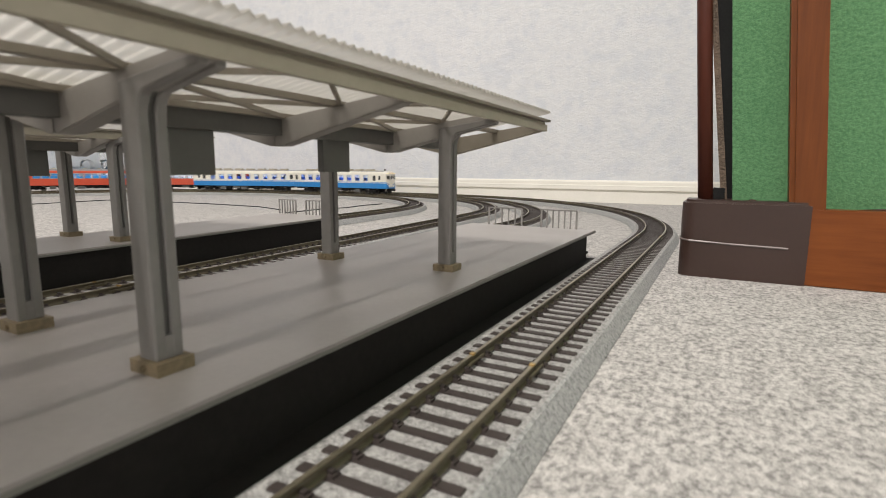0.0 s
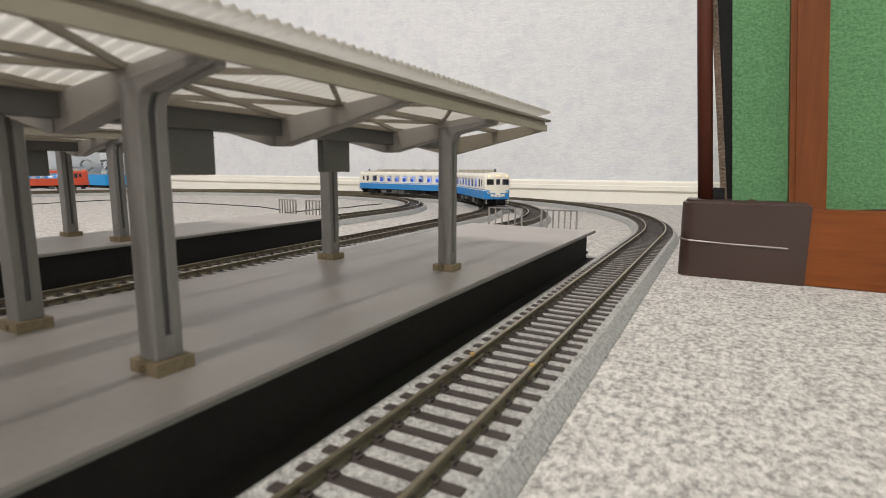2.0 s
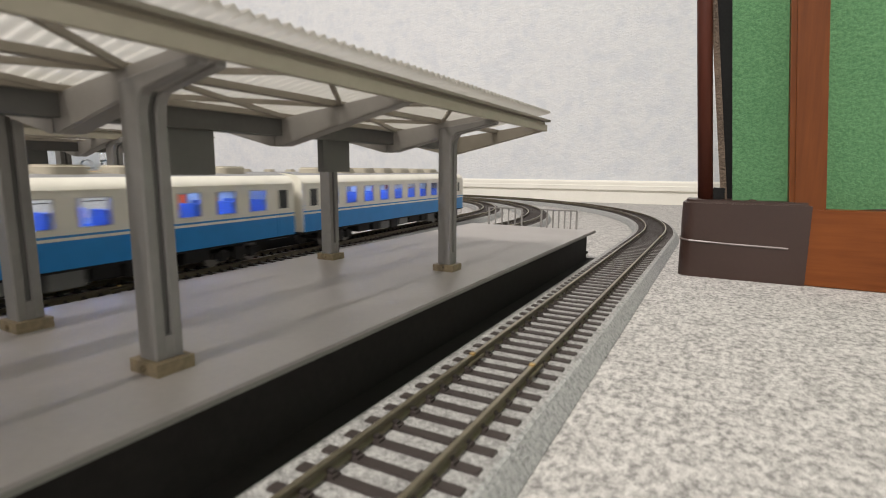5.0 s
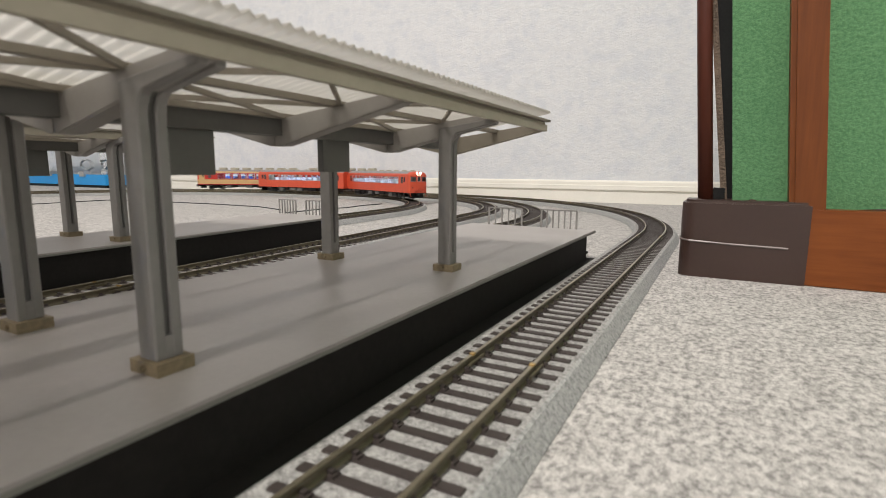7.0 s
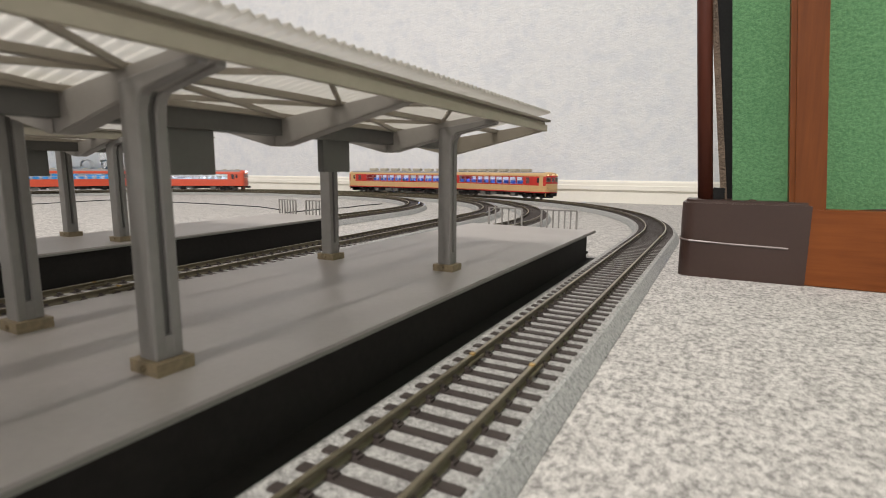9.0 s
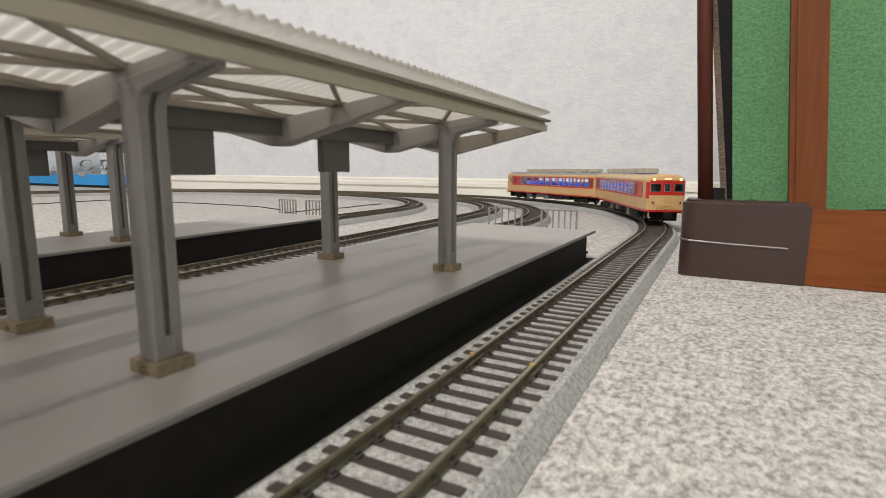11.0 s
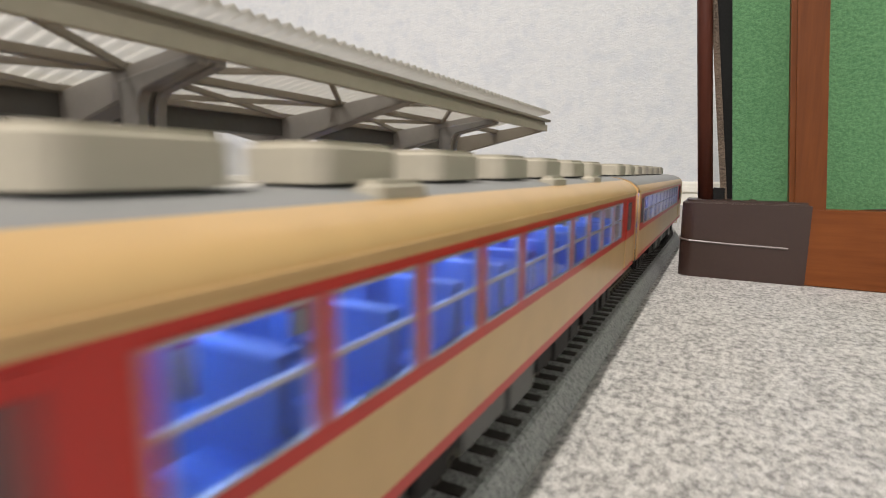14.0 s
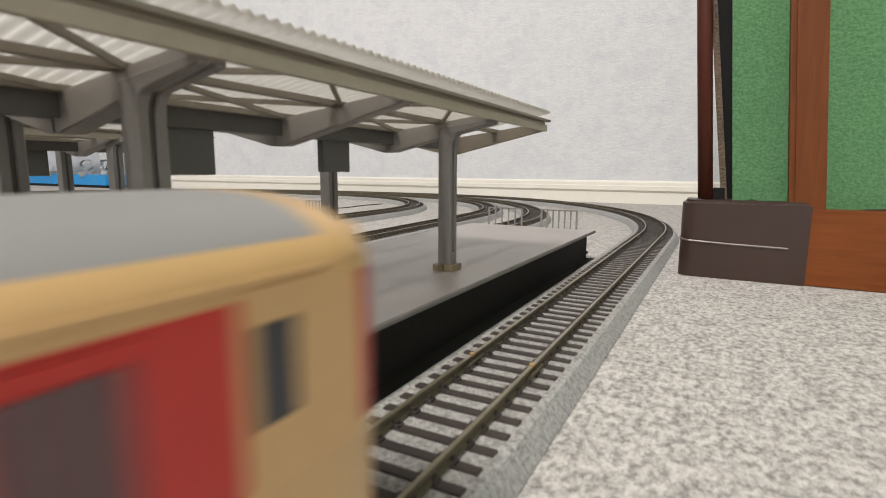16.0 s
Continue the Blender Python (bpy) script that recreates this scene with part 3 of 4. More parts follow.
# ---------------------------------------------------------------- far clutter
def build_clutter():
    tray = tagged(new("storage_box"), "bright blue plastic box with silver clips by the wall", "box")
    part("body", boxed(-.30, .22, -.035, .035, 0.008, .040), "blue_plastic", tray, bev=.004, seg=3)
    part("base", boxed(-.295, .215, -.033, .033, 0, .008), "black", tray, bev=.001)
    for x in (-.20, -.10, .00, .10):
        part("clip", boxed(x - .014, x + .014, -.040, -.020, .034, .050), "silver", tray, "silver metal clip", bev=.003)
    tray.location = (-1.88, .945, 0)
    case = tagged(new("clear_case"), "clear plastic case holding a coiled white cable", "case")
    part("shell", boxed(-.16, .16, -.025, .02, 0, .075), "clear", case, bev=.004)
    part("lid", boxed(-.165, .165, -.03, .022, .076, .082), "interior", case, bev=.002)
    pts = [(.05 + (.03 + .004 * k / 30) * math.cos(k * .42), -.005 + .0004 * k, .03 + .016 * math.sin(k * .42)) for k in range(46)]
    part("coiled_cable", tube(bmesh.new(), pts, .002, 6), "white_cable", case, smooth=True)
    case.location = (-1.88, .957, .0402)
    # feeder cables on the carpet
    for pts in ([(-1.00, .43, 0), (-1.02, .56, 0), (-.88, .590, 0), (-.765, .594, 0), (-.65, .585, 0), (-.56, .550, 0)], [(-.53, .52, 0), (-.537, .604, 0), (-.523, .641, 0), (-.535, .700, 0), (-.53, .76, 0)]):
        cab = tagged(new("feeder_cable"), "thin black feeder cable lying on the carpet", "cable", "feeder cables")
        fine = []
        for a, b in zip(pts, pts[1:]):
            for k in range(5):
                p = Vector(a).lerp(Vector(b), k / 5)
                fine.append((p.x, p.y + .004 * math.sin(9 * p.x), .0008))
        part("sheath", tube(bmesh.new(), fine, .0008, 6), "cable", cab, smooth=True)


# ---------------------------------------------------------------- rail cars
CAR = dict(length=.2600, half=.0182, floor=.0122, cant=.0422, top=.0484, bogie=.088)


def roof_z(x, edge=None):
    """Height of the arched roof at the offset x."""
    c, h = CAR, CAR["half"]
    u = min(1.0, abs(x) / h)
    return c["cant"] + (c["top"] - c["cant"]) * (1 - u ** 3.2) ** .62


def car_windows(style, lit):
    """Spans along the car (y from, y to, z from, z to)."""
    L = CAR["length"] / 2
    z0, z1 = {"express": (.0273, .0392), "ivory": (.0280, .0390), "vermilion": (.0275, .0388)}[style]
    out = []
    n = {"express": 10, "ivory": 9, "vermilion": 12}[style]
    a, b = {"express": (-L + .0153, L - .0503), "ivory": (-L + .018, L - .040), "vermilion": (-L + .022, L - .036)}[style]
    w = {"express": .0155, "ivory": .0118, "vermilion": .0146}[style]
    if style == "express" and lit == "headlight":
        a, b, w = -L + .0325, L - .0495, .0142
    for i in range(n):
        y = a + (b - a) * (i + .5) / n
        out.append((y - w / 2, y + w / 2, z0, z1))
    return out


def shell(style, lit):
    """Car body skin with window openings in the sides; ends are closed by the front and the gangway plate."""
    c, h = CAR, CAR["half"]
    L = c["length"] / 2
    wins = car_windows(style, lit)
    z0, z1 = wins[0][2], wins[0][3]
    ys = sorted({-L, L, -L + .001, L - .001, L - .003, L - .006, L - .0085} | {y for w in wins for y in w[:2]})
    side = [c["floor"], .0141, .0232, .0247, z0, z1, c["cant"]]
    arch = [-h * math.cos(math.pi * k / 16) for k in range(1, 16)]
    prof = [(-h, z) for z in side] + [(x, roof_z(x)) for x in arch] + [(h, z) for z in side[::-1]]
    lo, hi = side.index(z0), side.index(z1)
    holes = {lo, len(prof) - 1 - hi}
    bm = bmesh.new()
    rows = []
    for y in ys:
        d = max(0.0, y - (L - .006)) / .006
        pin = .0022 * d ** 2
        drop = .0016 * d ** 2
        rows.append([bm.verts.new((x * (1 - pin / h), y, z - (drop * max(0, (z - .036) / .010)))) for x, z in prof])
    for j, (a, b) in enumerate(zip(rows, rows[1:])):
        ymid = (ys[j] + ys[j + 1]) / 2
        is_win = any(w[0] < ymid < w[1] for w in wins)
        for i in range(len(prof) - 1):
            if is_win and i in holes:
                continue
            f = bm.faces.new((a[i], b[i], b[i + 1], a[i + 1]))
            wide = 3 if style == "ivory" or style == "express" and lit == "headlight" else 1
            inner_arch = len(side) + wide <= i <= len(side) + len(arch) - 2 - wide
            f.material_index = 1 if inner_arch and not (ymid > L - .0085) else 0
            f.smooth = True
    return bm


def front_plate(style):
    """Cab front on a grid with window openings, slightly bowed."""
    c, h = CAR, CAR["half"] - .0022
    L = c["length"] / 2
    xs = [-h, -.0158, -.0155, -.0152, -.0135, -.0112, -.0088, -.0062, -.0036, -.0026, .0026, .0036, .0062, .0088, .0112, .0135, .0152, .0155, .0158, h]
    zs = [c["floor"], .0139, .0178, .0205, .0242, .0262, .0280, .0318, .0324, .0390, .0405]
    bm = bmesh.new()
    def y_at(x):
        return L + .0022 * (1 - (x / h) ** 2)
    def edge_z(x):
        z = roof_z(x * CAR["half"] / h)
        return z - .0016 * max(0, (z - .036) / .010)
    rows = [[bm.verts.new((x, y_at(x), z)) for x in xs] for z in zs]
    for f in (.33, .66, 1.0):
        rows.append([bm.verts.new((x, L + (y_at(x) - L) * (1 - f ** 2), zs[-1] + f * (edge_z(x) - zs[-1]))) for x in xs])
    for j, (a, b) in enumerate(zip(rows, rows[1:])):
        for i in range(len(xs) - 1):
            xm, zm = (xs[i] + xs[i + 1]) / 2, (zs[j] + zs[j + 1]) / 2 if j + 1 < len(zs) else 1
            side_win = .0062 < abs(xm) < .0152 and .0318 < zm < .0390
            door_win = abs(xm) < .0026 and .0318 < zm < .0390
            if side_win or door_win:
                continue
            f = bm.faces.new((a[i], a[i + 1], b[i + 1], b[i]))
            f.smooth = True
            f.material_index = int(style == "ivory" and (zm < .0178 or zm < .0205 and abs(xm) > .0036 or zm < .0242 and abs(xm) > .0100))
    return bm


def frame_mesh(w, hgt, r=.00035):
    """A window frame in its own plane: x out, y along, z up; one closed ring."""
    bm = bmesh.new()
    loops = []
    for x, g in ((-.0005, r), (.00035, r), (.00035, 0), (-.0005, 0)):
        loops.append([bm.verts.new((x, sy * (w / 2 + g), sz * (hgt / 2 + g))) for sy, sz in ((-1, -1), (1, -1), (1, 1), (-1, 1))])
    for a, b in zip(loops, loops[1:] + loops[:1]):
        for i in range(4):
            bm.faces.new((a[i], a[(i + 1) % 4], b[(i + 1) % 4], b[i]))
    return bm


def build_window(parent, m, w, hgt, bar, pane, cache, name="window"):
    """A framed window: frame, pane and, where there is one, a sash bar."""
    if name not in cache:
        f = part(name, frame_mesh(w, hgt), "silver", parent, "silver-framed window")
        p = part("pane", boxed(-.0004, -.0002, -w / 2, w / 2, -hgt / 2, hgt / 2), pane, f)
        b = part("sash_bar", boxed(-.0004, .0002, -w / 2, w / 2, -.0003, .0003), "silver", f) if bar else None
        cache[name] = (f, p, b)
        f.matrix_basis = m
        return
    f0, p, b = cache[name]
    f = again(f0, parent, m)
    again(p, f, Matrix.Identity(4))
    if b:
        again(b, f, Matrix.Identity(4))


def build_bogie(parent, y):
    bog = new("bogie")
    bog.parent = parent
    bog.location = (0, y, 0)
    for s in (-1, 1):
        bm = boxed(s * .0128 - .0012, s * .0128 + .0012, -.0150, .0150, .0045, .0078)
        block(bm, s * .0136 - .0012, s * .0136 + .0012, -.0125, -.0075, .0032, .0090)
        block(bm, s * .0136 - .0012, s * .0136 + .0012, .0075, .0125, .0032, .0090)
        block(bm, s * .0138 - .0012, s * .0138 + .0012, -.0035, .0035, .0030, .0100)
        part("side_frame", bm, "under", bog, bev=.0004, seg=1)
    part("bolster", boxed(-.012, .012, -.004, .004, .0060, .0110), "under", bog, bev=.0004, seg=1)
    for yy in (-.0131, .0131):
        bm = bmesh.new()
        for s in (-1, 1):
            bmesh.ops.create_cone(bm, cap_ends=True, segments=18, radius1=.00535, radius2=.00535, depth=.0018, matrix=Matrix.Translation((s * .0084, yy, .00535)) @ Matrix.Rotation(math.pi / 2, 4, "Y"))
        rod(bm, (-.0084, yy, .00535), (.0084, yy, .00535), .0012)
        part("wheelset", bm, "wheel", bog)
    return bog


def build_car(style, cab, lit, label):
    """cab: the +y end has a driving cab; otherwise both ends are gangways. lit: which headlights glow."""
    c, h = CAR, CAR["half"]
    L = c["length"] / 2
    paint = {"express": "cream_red", "ivory": "blue_ivory", "vermilion": "vermilion"}[style]
    fit = {"express": "cream", "ivory": "ivory", "vermilion": "red_fit"}[style]
    led = "led_white" if style == "vermilion" else "led"
    car = tagged(new("rail_car"), label, "rail car", {"express": "cream and red train", "ivory": "blue and ivory train", "vermilion": "vermilion train"}[style])
    part("body_shell", shell(style, lit), [paint, "roof_grey"], car)
    # inner lining, floor, light strip and seats
    wins = car_windows(style, lit)
    part("floor_pan", boxed(-h + .001, h - .001, -L + .001, L - .001, c["floor"] - .0012, c["floor"] + .0004), "under", car)
    part("interior_floor", boxed(-h + .0012, h - .0012, -L + .002, L - .014, .0165, .0172), "interior", car)
    part("interior_ceiling", boxed(-h + .0012, h - .0012, -L + .002, L - .014, .0414, .0420), "interior", car)
    part("light_strip", boxed(-.0022, .0022, -L + .012, L - .030, .0404, .0410), led, car, "lit cold-white interior strip")
    seat = None
    for w in wins:
        ym = (w[0] + w[1]) / 2
        for s in (-1, 1):
            if seat is None:
                bm = boxed(-.0058, .0058, -.0012, .0012, -.006, .0105)
                block(bm, -.0058, .0058, -.0058, .0058, -.006, -.0015)
                seat = part("seat", bm, "interior" if style == "vermilion" else "seat", car, "pale moulded seat" if style == "vermilion" else "blue moulded seat", bev=.0006, seg=1)
                seat.location = (s * .0092, ym - .0075, .0232)
            else:
                again(seat, car, Matrix.Translation((s * .0092, ym - .0075, .0232)))
    # side windows
    cache = {}
    wd, hg = wins[0][1] - wins[0][0], wins[0][3] - wins[0][2]
    for w in wins:
        for s in (-1, 1):
            m = Matrix.Translation((s * h, (w[0] + w[1]) / 2, (w[2] + w[3]) / 2)) @ Matrix.Rotation(0 if s > 0 else math.pi, 4, "Z")
            build_window(car, m, wd, hg, style != "ivory", "pane", cache)
    # folding passenger doors near both ends, with a tall ribbed window
    spots = {"express": (-L + (.0174 if lit == "headlight" else .0096), L - (.0402 if lit == "headlight" else .0320)), "ivory": (-L + .0095, L - .0290)}.get(style, (-L + .0145, L - .0243))
    leaf = None
    for yd in spots:
        for s in (-1, 1):
            m = Matrix.Translation((s * h, yd, 0)) @ Matrix.Rotation(0 if s > 0 else math.pi, 4, "Z")
            if leaf is None:
                wide = .0050 if style == "express" else .0044
                d = part("door", boxed(-.0004, .00025, -wide, wide, c["floor"] + .0012, .0402), paint, car, bev=.0002, seg=1)
                w = part("door_window", boxed(-.0002, .0004, -wide + .0010, wide - .0010, .0282, .0388), "door_pane" if style == "express" else "dark_pane", d, "dull ribbed door window", bev=.0002, seg=1)
                bm = bmesh.new()
                for k in (-1, 0, 1):
                    block(bm, .0002, .0006, k * .0020 - .0002, k * .0020 + .0002, .0282, .0388)
                r = part("window_rib", bm, "under_grey", d)
                leaf = (d, w, r)
                d.matrix_basis = m
            else:
                d = again(leaf[0], car, m)
                again(leaf[1], d, Matrix.Identity(4))
                again(leaf[2], d, Matrix.Identity(4))
    # rain gutter under the roof
    for s in (-1, 1):
        part("rain_gutter", boxed(min(s * h, s * (h + .0004)), max(s * h, s * (h + .0004)), -L + .002, L - .010, .0419, .0424), fit, car, bev=.0001, seg=1)
    if cab and style == "express":
        for s in (-1, 1):
            part("corner_pillar", boxed(s * h - .0003, s * h + .0002, L - (.0135 if lit == "headlight" else .0195), L - .0050, .0240, .0415), "cream", car, "cream pillar between side and cab")
            if lit != "headlight":
                part("corner_pillar", boxed(s * h - .0003, s * h + .0002, -L, -L + .0045, .0130, .0415), "cream", car)
    # cab side windows
    if cab:
        for s in (-1, 1):
            part("cab_side_window", boxed(s * h - .0003, s * h + .0003, L - .0182, L - .0138, .0300, .0385), "dark_pane", car, "dark cab side window", bev=.0002, seg=1)
    # ends
    gang = -L
    part("end_wall", boxed(-h + .0006, h - .0006, gang - .0006, gang + .0004, c["floor"], .0420), fit, car)
    bm = prism(bmesh.new(), [(x, roof_z(x) - .0002) for x in [-h * .97 + h * 1.94 * k / 14 for k in range(15)]] + [(h * .97, .0415), (-h * .97, .0415)], 1, gang - .0006, gang + .0004)
    part("end_cap", bm, fit, car)
    bm = boxed(-.0058, .0058, gang - .0042, gang - .0004, c["floor"] + .001, .0385)
    part("gangway", bm, fit, car, bev=.0006)
    if cab:
        part("cab_front", front_plate(style), {"express": "cream_red_front", "ivory": ["ivory", "blue_fit"]}.get(style, paint), car)
        yf = L + .0022
        part("cab_partition", boxed(-h + .0014, h - .0014, L - .0150, L - .0142, .0165, .0415), "unit_grey", car)
        for x, w in ((-.0107, .0090), (.0107, .0090), (0, .0050)):
            m = Matrix.Translation((x, L + .0022 * (1 - (x / (h - .0022)) ** 2) - .0001, .0354)) @ Matrix.Rotation(math.pi / 2 - math.copysign(.16, x) * (x != 0), 4, "Z")
            build_window(car, m, w, .0070, False, "dark_pane" if x == 0 else "pane", cache, "cab_window" if x else "door_window")
            if x:
                bm = rod(bmesh.new(), (x - .002, yf - .0004, .0312), (x + .0005, yf - .0002, .0366), .0002, 5)
                part("wiper", bm, "black", car)
        for x in (-.0122, .0122):
            lx, lz = (x, .0432) if style != "vermilion" else (x * .26, .0452)
            bm = rod(bmesh.new(), (lx, L - .004, lz), (lx, L + .0010, lz), .0018, 18)
            rim = part("headlight", bm, fit, car, "round headlight housing", bev=.0003, seg=1)
            bm = rod(bmesh.new(), (lx, L + .0008, lz), (lx, L + .0013, lz), .0014, 18)
            part("lens", bm, lit, rim, "glowing headlight lens")
            bm = rod(bmesh.new(), (x * 1.04, L - .001, .0213), (x * 1.04, L + .0017, .0213), .0015, 14)
            tl = part("tail_lamp", bm, fit, car, bev=.0003, seg=1)
            part("lens", rod(bmesh.new(), (x * 1.04, L + .001, .0213), (x * 1.04, L + .0020, .0213), .0009, 12), "dark_pane", tl, "dark tail lens")
        bm = boxed(-.0044, .0044, L - .0002, L + .0022, .0424 - .002 * (style == "vermilion"), .0450 - .002 * (style == "vermilion"))
        box = part("destination_box", bm, fit, car, bev=.0005)
        part("blind", boxed(-.0032, .0032, L + .0018, L + .0025, .0429 - .002 * (style == "vermilion"), .0445 - .002 * (style == "vermilion")), "destination" if lit != "lens_off" else "lens_off", box, "lit destination blind")
        # step irons, hoses, numbers of fittings on the cab face
        bm = bmesh.new()
        for x, z, w, t in ((-.0050, .0172, .0042, .0005), (.0052, .0172, .0042, .0005), (0, .0156, .0050, .0006), (0, .0185, .0040, .0004)):
            block(bm, x - w, x + w, yf - .0012, yf + .0006, z - t, z + t)
        part("step_iron", bm, fit, car, bev=.0002, seg=1)
        for x in (-.0086, -.0062, .0068, .0092):
            bm = rod(bmesh.new(), (x, L, .0186), (x, yf + .0008, .0180), .0011, 10)
            rod(bm, (x, yf, .0182), (x * 1.02, yf + .0012, .0150), .0005, 6)
            part("jumper_plug", bm, fit, car)
        for x in (-.0030, .0030):
            part("handrail", tube(bmesh.new(), [(x, yf - .0006, .0215), (x, yf + .0006, .0218), (x, yf + .0006, .0270), (x, yf - .0006, .0273)], .00022, 5), fit, car)
        for x in (-.0155, .0155):
            part("step_stirrup", tube(bmesh.new(), [(x, L - .001, .0128), (x, L - .001, .0068), (x + .002 * (-1 if x > 0 else 1), L - .001, .0064)], .0005, 6), fit, car)
        bm = boxed(-.0022, .0022, L - .004, L + .0095, .0075, .0112)
        block(bm, -.0032, .0032, L + .0060, L + .0095, .0068, .0120)
        part("coupler", bm, "under", car, bev=.0005, seg=1)
        part("pilot", boxed(-.0130, .0130, L - .009, L - .006, .0032, .0115), "under", car, bev=.0005, seg=1)
    else:
        part("end_wall", boxed(-h + .0024, h - .0024, L - .0004, L + .0006, c["floor"], .0400), paint, car)
        part("gangway", boxed(-.0058, .0058, L + .0004, L + .0042, c["floor"] + .001, .0385), "under_grey", car, "grey folded gangway", bev=.0006)
    part("coupler", boxed(-.0018, .0018, -L - .0072, -L + .004, .0078, .0108), "under_grey", car, bev=.0004, seg=1)
    # roof units
    def unit(name, y, w, l, z0, hh, mat, label="", x=0.0):
        r = min(w, l) * .55
        ring = []
        for cx, cy, a0 in ((w - r, l - r, 0), (-w + r, l - r, 1), (-w + r, -l + r, 2), (w - r, -l + r, 3)):
            ring += [(cx + r * math.cos((a0 + k / 5) * math.pi / 2), y + cy + r * math.sin((a0 + k / 5) * math.pi / 2)) for k in range(6)]
        bm = prism(bmesh.new(), [(u + x, v) for u, v in ring], 2, z0, z0 + hh)
        rim = [e for e in bm.edges if all(v.co.z > z0 + hh - 1e-5 for v in e.verts)]
        bmesh.ops.bevel(bm, geom=rim, offset=min(.0009, hh * .3), segments=3, affect="EDGES")
        part(name, bm, mat, car, label)
    if style == "express":
        for k in range(7):
            y = -L + .0238 + k * .0294
            # dark inset base painted as the shadow gap beneath the cooler
            unit("cooler_shade_base", y, .0060, .0082, .0474, .0018, "under_grey")
            unit("cooler", y, .0072, .0098, .0489, .0052, "unit_grey", "beige rounded roof cooler")
        for k in (-.078, -.034, .040):
            unit("vent", k, .0022, .0060, .0462, .0032, "unit_grey", "small grey roof ventilator", x=-.0108)
    elif style == "ivory":
        for k in range(7):
            y = -L + .034 + k * .0280
            unit("cooler", y, .0082, .0092, .0474, .0046, "unit_grey", "grey rounded roof cooler")
            unit("vent", y + .0140, .0042, .0030, .0474, .0018, "unit_grey")
        unit("antenna", L - .014, .0013, .0018, .0470, .0062, "under_grey", "small grey roof antenna")
        unit("radiator", L - .040, .0070, .0160, .0474, .0018, "unit_grey")
    else:
        for k in range(8):
            unit("vent", -L + .028 + k * .0285, .0042, .0042, .0474, .0032, "unit_grey", "small grey roof ventilator")
        unit("antenna_base", L - .030, .0030, .0040, .0474, .0020, "unit_grey")
    # underfloor equipment
    rnd = random.Random(5)
    y = -.066
    while y < .060:
        l = rnd.uniform(.008, .018)
        for s in (-1, 1):
            z = rnd.uniform(.0040, .0062)
            part("equipment_box", boxed(min(s * .0065, s * .0162), max(s * .0065, s * .0162), y, y + l, z, c["floor"] - .001), "under_grey" if rnd.random() < .45 else "under", car, bev=.0005, seg=1)
        y += l + rnd.uniform(.002, .006)
    part("centre_sill", boxed(-.0060, .0060, -L + .01, L - .01, .0085, c["floor"] - .001), "under", car)
    bogies = [build_bogie(car, -CAR["bogie"]), build_bogie(car, CAR["bogie"])]
    return car, bogies


# ---------------------------------------------------------------- build
build_room()
for key, tr in TRACKS.items():
    build_track(key, tr)
build_station()
build_table()
build_clutter()
EXPRESS = [build_car("express", True, "headlight", "cream and red diesel rail car with lit blue windows")]
EXPRESS.append(build_car("express", True, "lens_off", "cream and red diesel rail car coupled behind another"))
IVORY_LENGTH, SHORT = .2540, .2460
CAR.update(length=IVORY_LENGTH, bogie=.086)
IVORY_SET = [build_car("ivory", True, "headlight", "blue and ivory diesel rail car with lit headlights")]
IVORY_SET.append(build_car("ivory", True, "lens_off", "blue and ivory diesel rail car coupled behind another"))
CAR.update(length=SHORT, bogie=.083)
RED_SET = [build_car("vermilion", True, "headlight_white", "vermilion red diesel rail car with lit white windows")]
RED_SET.append(build_car("vermilion", True, "headlight_white", "vermilion red diesel rail car with white headlights glowing"))
SECOND_RED_SET = [build_car("vermilion", True, "headlight_white", "vermilion red diesel rail car on the third track")]
SECOND_RED_SET.append(build_car("vermilion", True, "lens_off", "vermilion red diesel rail car trailing on the third track"))

# ---------------------------------------------------------------- motion
GAP = .0085


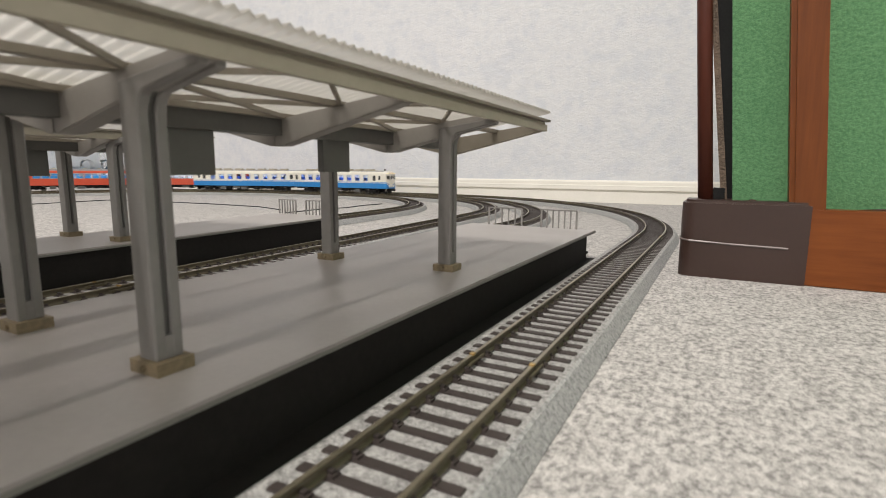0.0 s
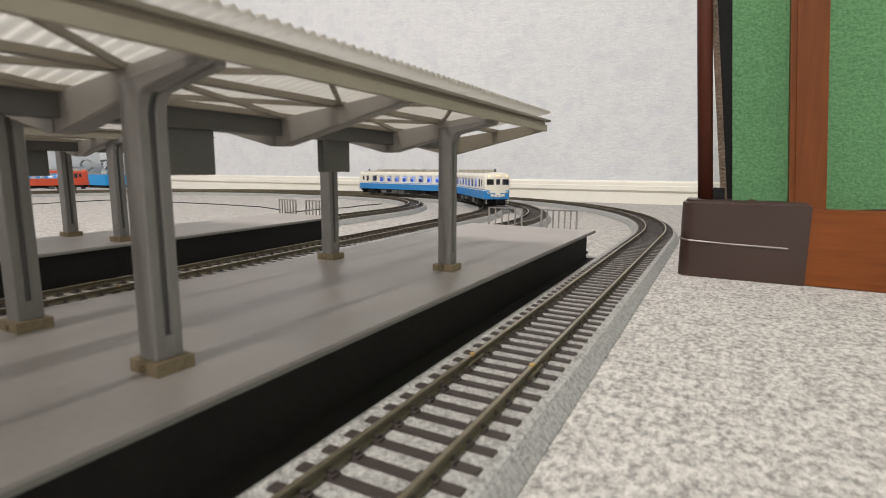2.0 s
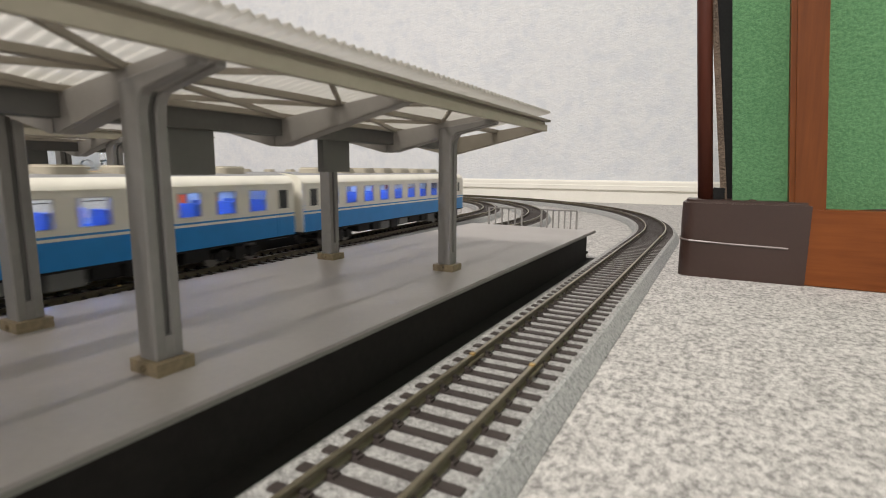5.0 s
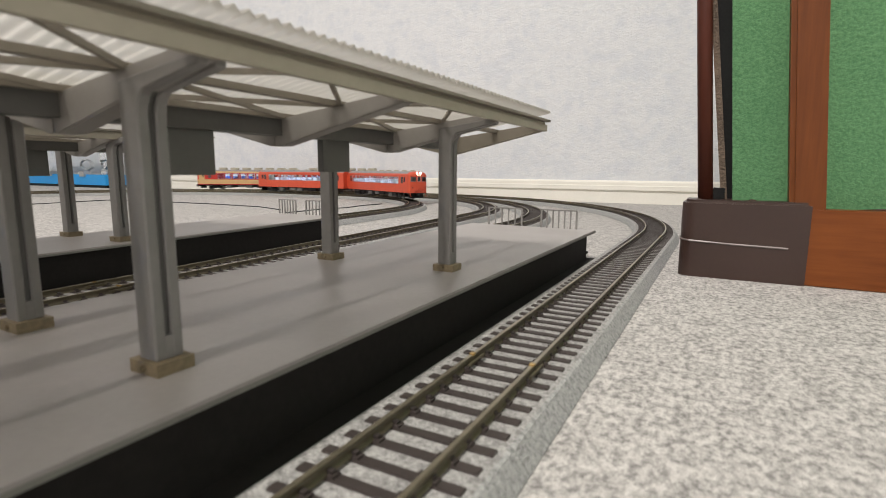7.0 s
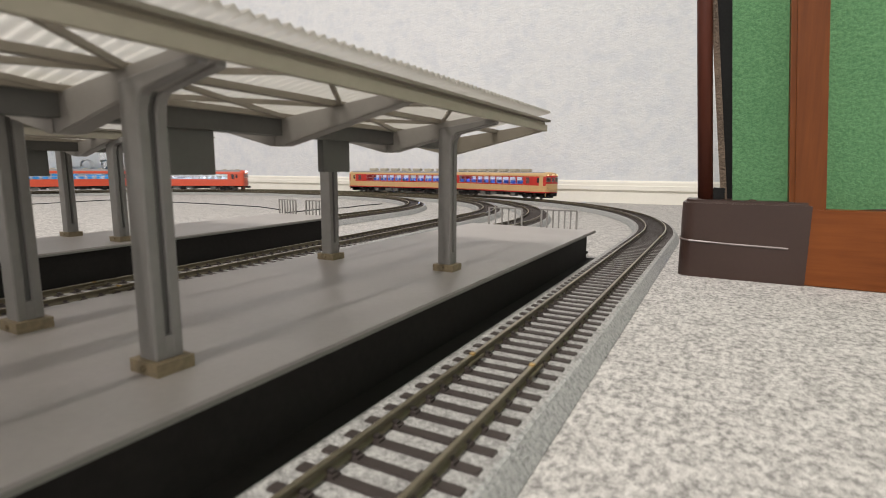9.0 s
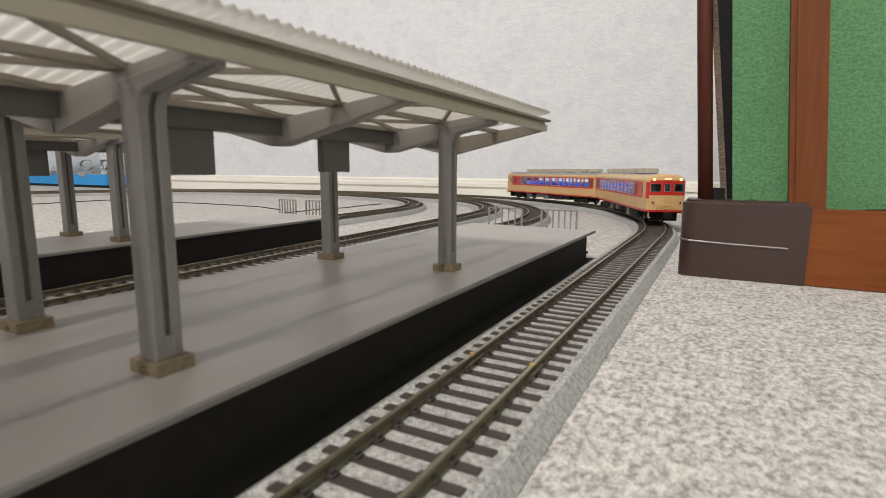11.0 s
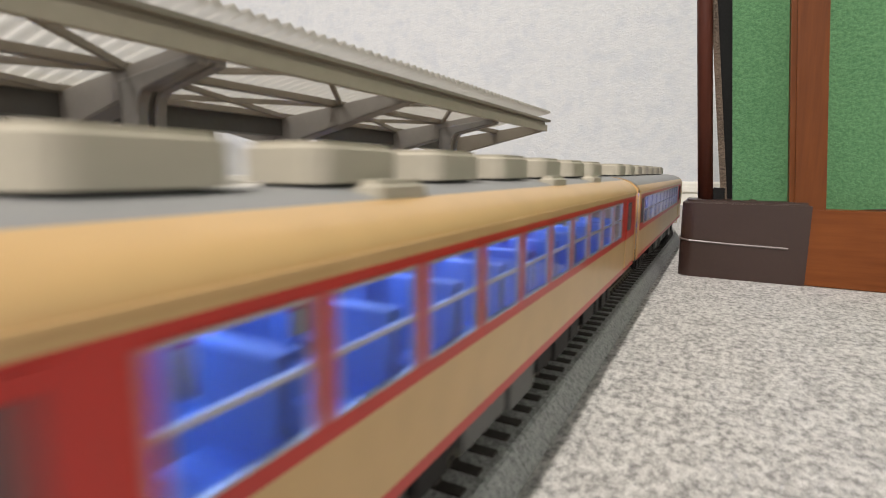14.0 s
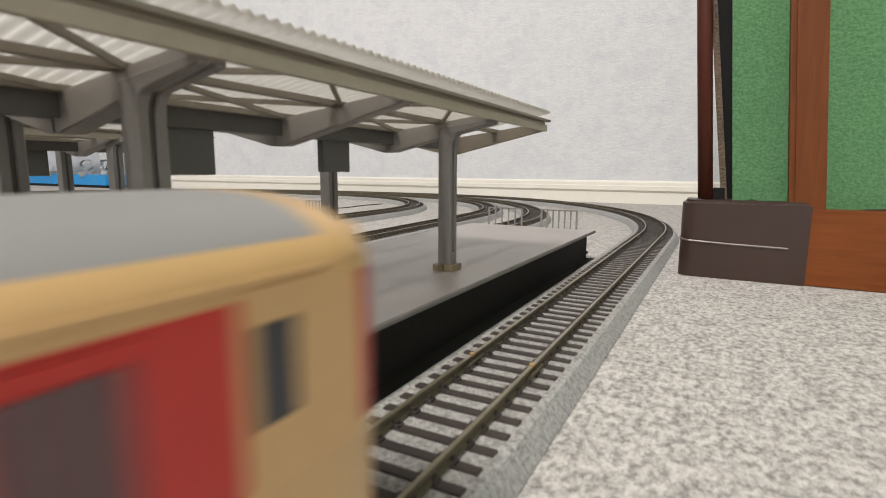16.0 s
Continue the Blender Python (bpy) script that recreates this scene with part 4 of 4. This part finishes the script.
def run_train(cars, tr, nose, way, length, pivot):
    """nose: where the train's leading end is on its track at (time, metres); way: +1 runs with the track, -1 against it.
    The second car is coupled tail to tail, so it looks back."""
    times = [16.0 * i / 64 for i in range(65)]
    def nose_at(t):
        for i in range(len(nose) - 1):
            (t0, s0), (t1, s1) = nose[i], nose[i + 1]
            if t <= t1 or i == len(nose) - 2:
                # cubic through the table, with slopes taken over the neighbours
                def slope(k):
                    a, b = nose[max(k - 1, 0)], nose[min(k + 1, len(nose) - 1)]
                    return (b[1] - a[1]) / (b[0] - a[0])
                d, u = t1 - t0, (t - t0) / (t1 - t0)
                return ((2 * u ** 3 - 3 * u ** 2 + 1) * s0 + (u ** 3 - 2 * u ** 2 + u) * d * slope(i)
                        + (3 * u ** 2 - 2 * u ** 3) * s1 + (u ** 3 - u ** 2) * d * slope(i + 1))
    half = length / 2 + .0022
    for k, (car, bogies) in enumerate(cars):
        face = 1 if k == 0 else -1
        rows, turns = [], ([], [])
        for t in times:
            mid = nose_at(t) - way * (half + k * (length + GAP))
            ends = []
            for sgn in (-1, 1):
                s = mid + sgn * pivot * way * face
                p, d = on_track(tr, s)
                ends.append((p, d * way * face))
            (pr, dr), (pf, df) = ends
            mp, ax = (pr + pf) / 2, pf - pr
            a = math.atan2(ax.y, ax.x) - math.pi / 2
            rows.append((t, Matrix.Translation((mp.x, mp.y, RAIL_TOP)) @ Matrix.Rotation(a, 4, "Z")))
            for j, (p, d) in enumerate(ends):
                b = math.atan2(d.y, d.x) - math.pi / 2 - a
                b = (b + math.pi) % (2 * math.pi) - math.pi
                turns[j].append((t, Matrix.Translation((0, (-pivot, pivot)[j], 0)) @ Matrix.Rotation(b, 4, "Z")))
        walk(car, rows)
        for bog, r in zip(sorted(bogies, key=lambda o: o.location.y), turns):
            walk(bog, r)


def motions():
    run_train(EXPRESS, TRACKS["outer"], [(0.0, 2.573), (3.5, 1.758), (6.8, .965), (8.0, .715), (9.2, .464), (11.5, -.021), (12.0, -.084), (12.5, -.172), (13.0, -.268), (13.5, -.381), (14.0, -.493), (14.5, -.604), (15.0, -.715), (15.5, -.826), (16.0, -.944)], -1, .2600, .088)
    run_train(IVORY_SET, TRACKS["second"], [(0.0, .546), (0.5, .440), (0.9, .348), (1.5, .208), (3.4, -.193), (4.0, -.341), (4.2, -.388), (6.3, -.890), (6.6, -.959), (16.0, -2.60)], -1, IVORY_LENGTH, .086)
    run_train(RED_SET, TRACKS["inner"], [(0.0, -1.10), (2.8, -.372), (3.5, -.192), (3.9, -.088), (7.0, .725), (7.6, .890), (8.6, 1.163), (9.2, 1.330), (16.0, 3.10)], 1, SHORT, .083)
    run_train(SECOND_RED_SET, TRACKS["third"], [(0.0, 1.640), (0.6, 1.755), (2.1, 2.023), (2.6, 2.110), (16.0, 4.30)], 1, SHORT, .083)


motions()
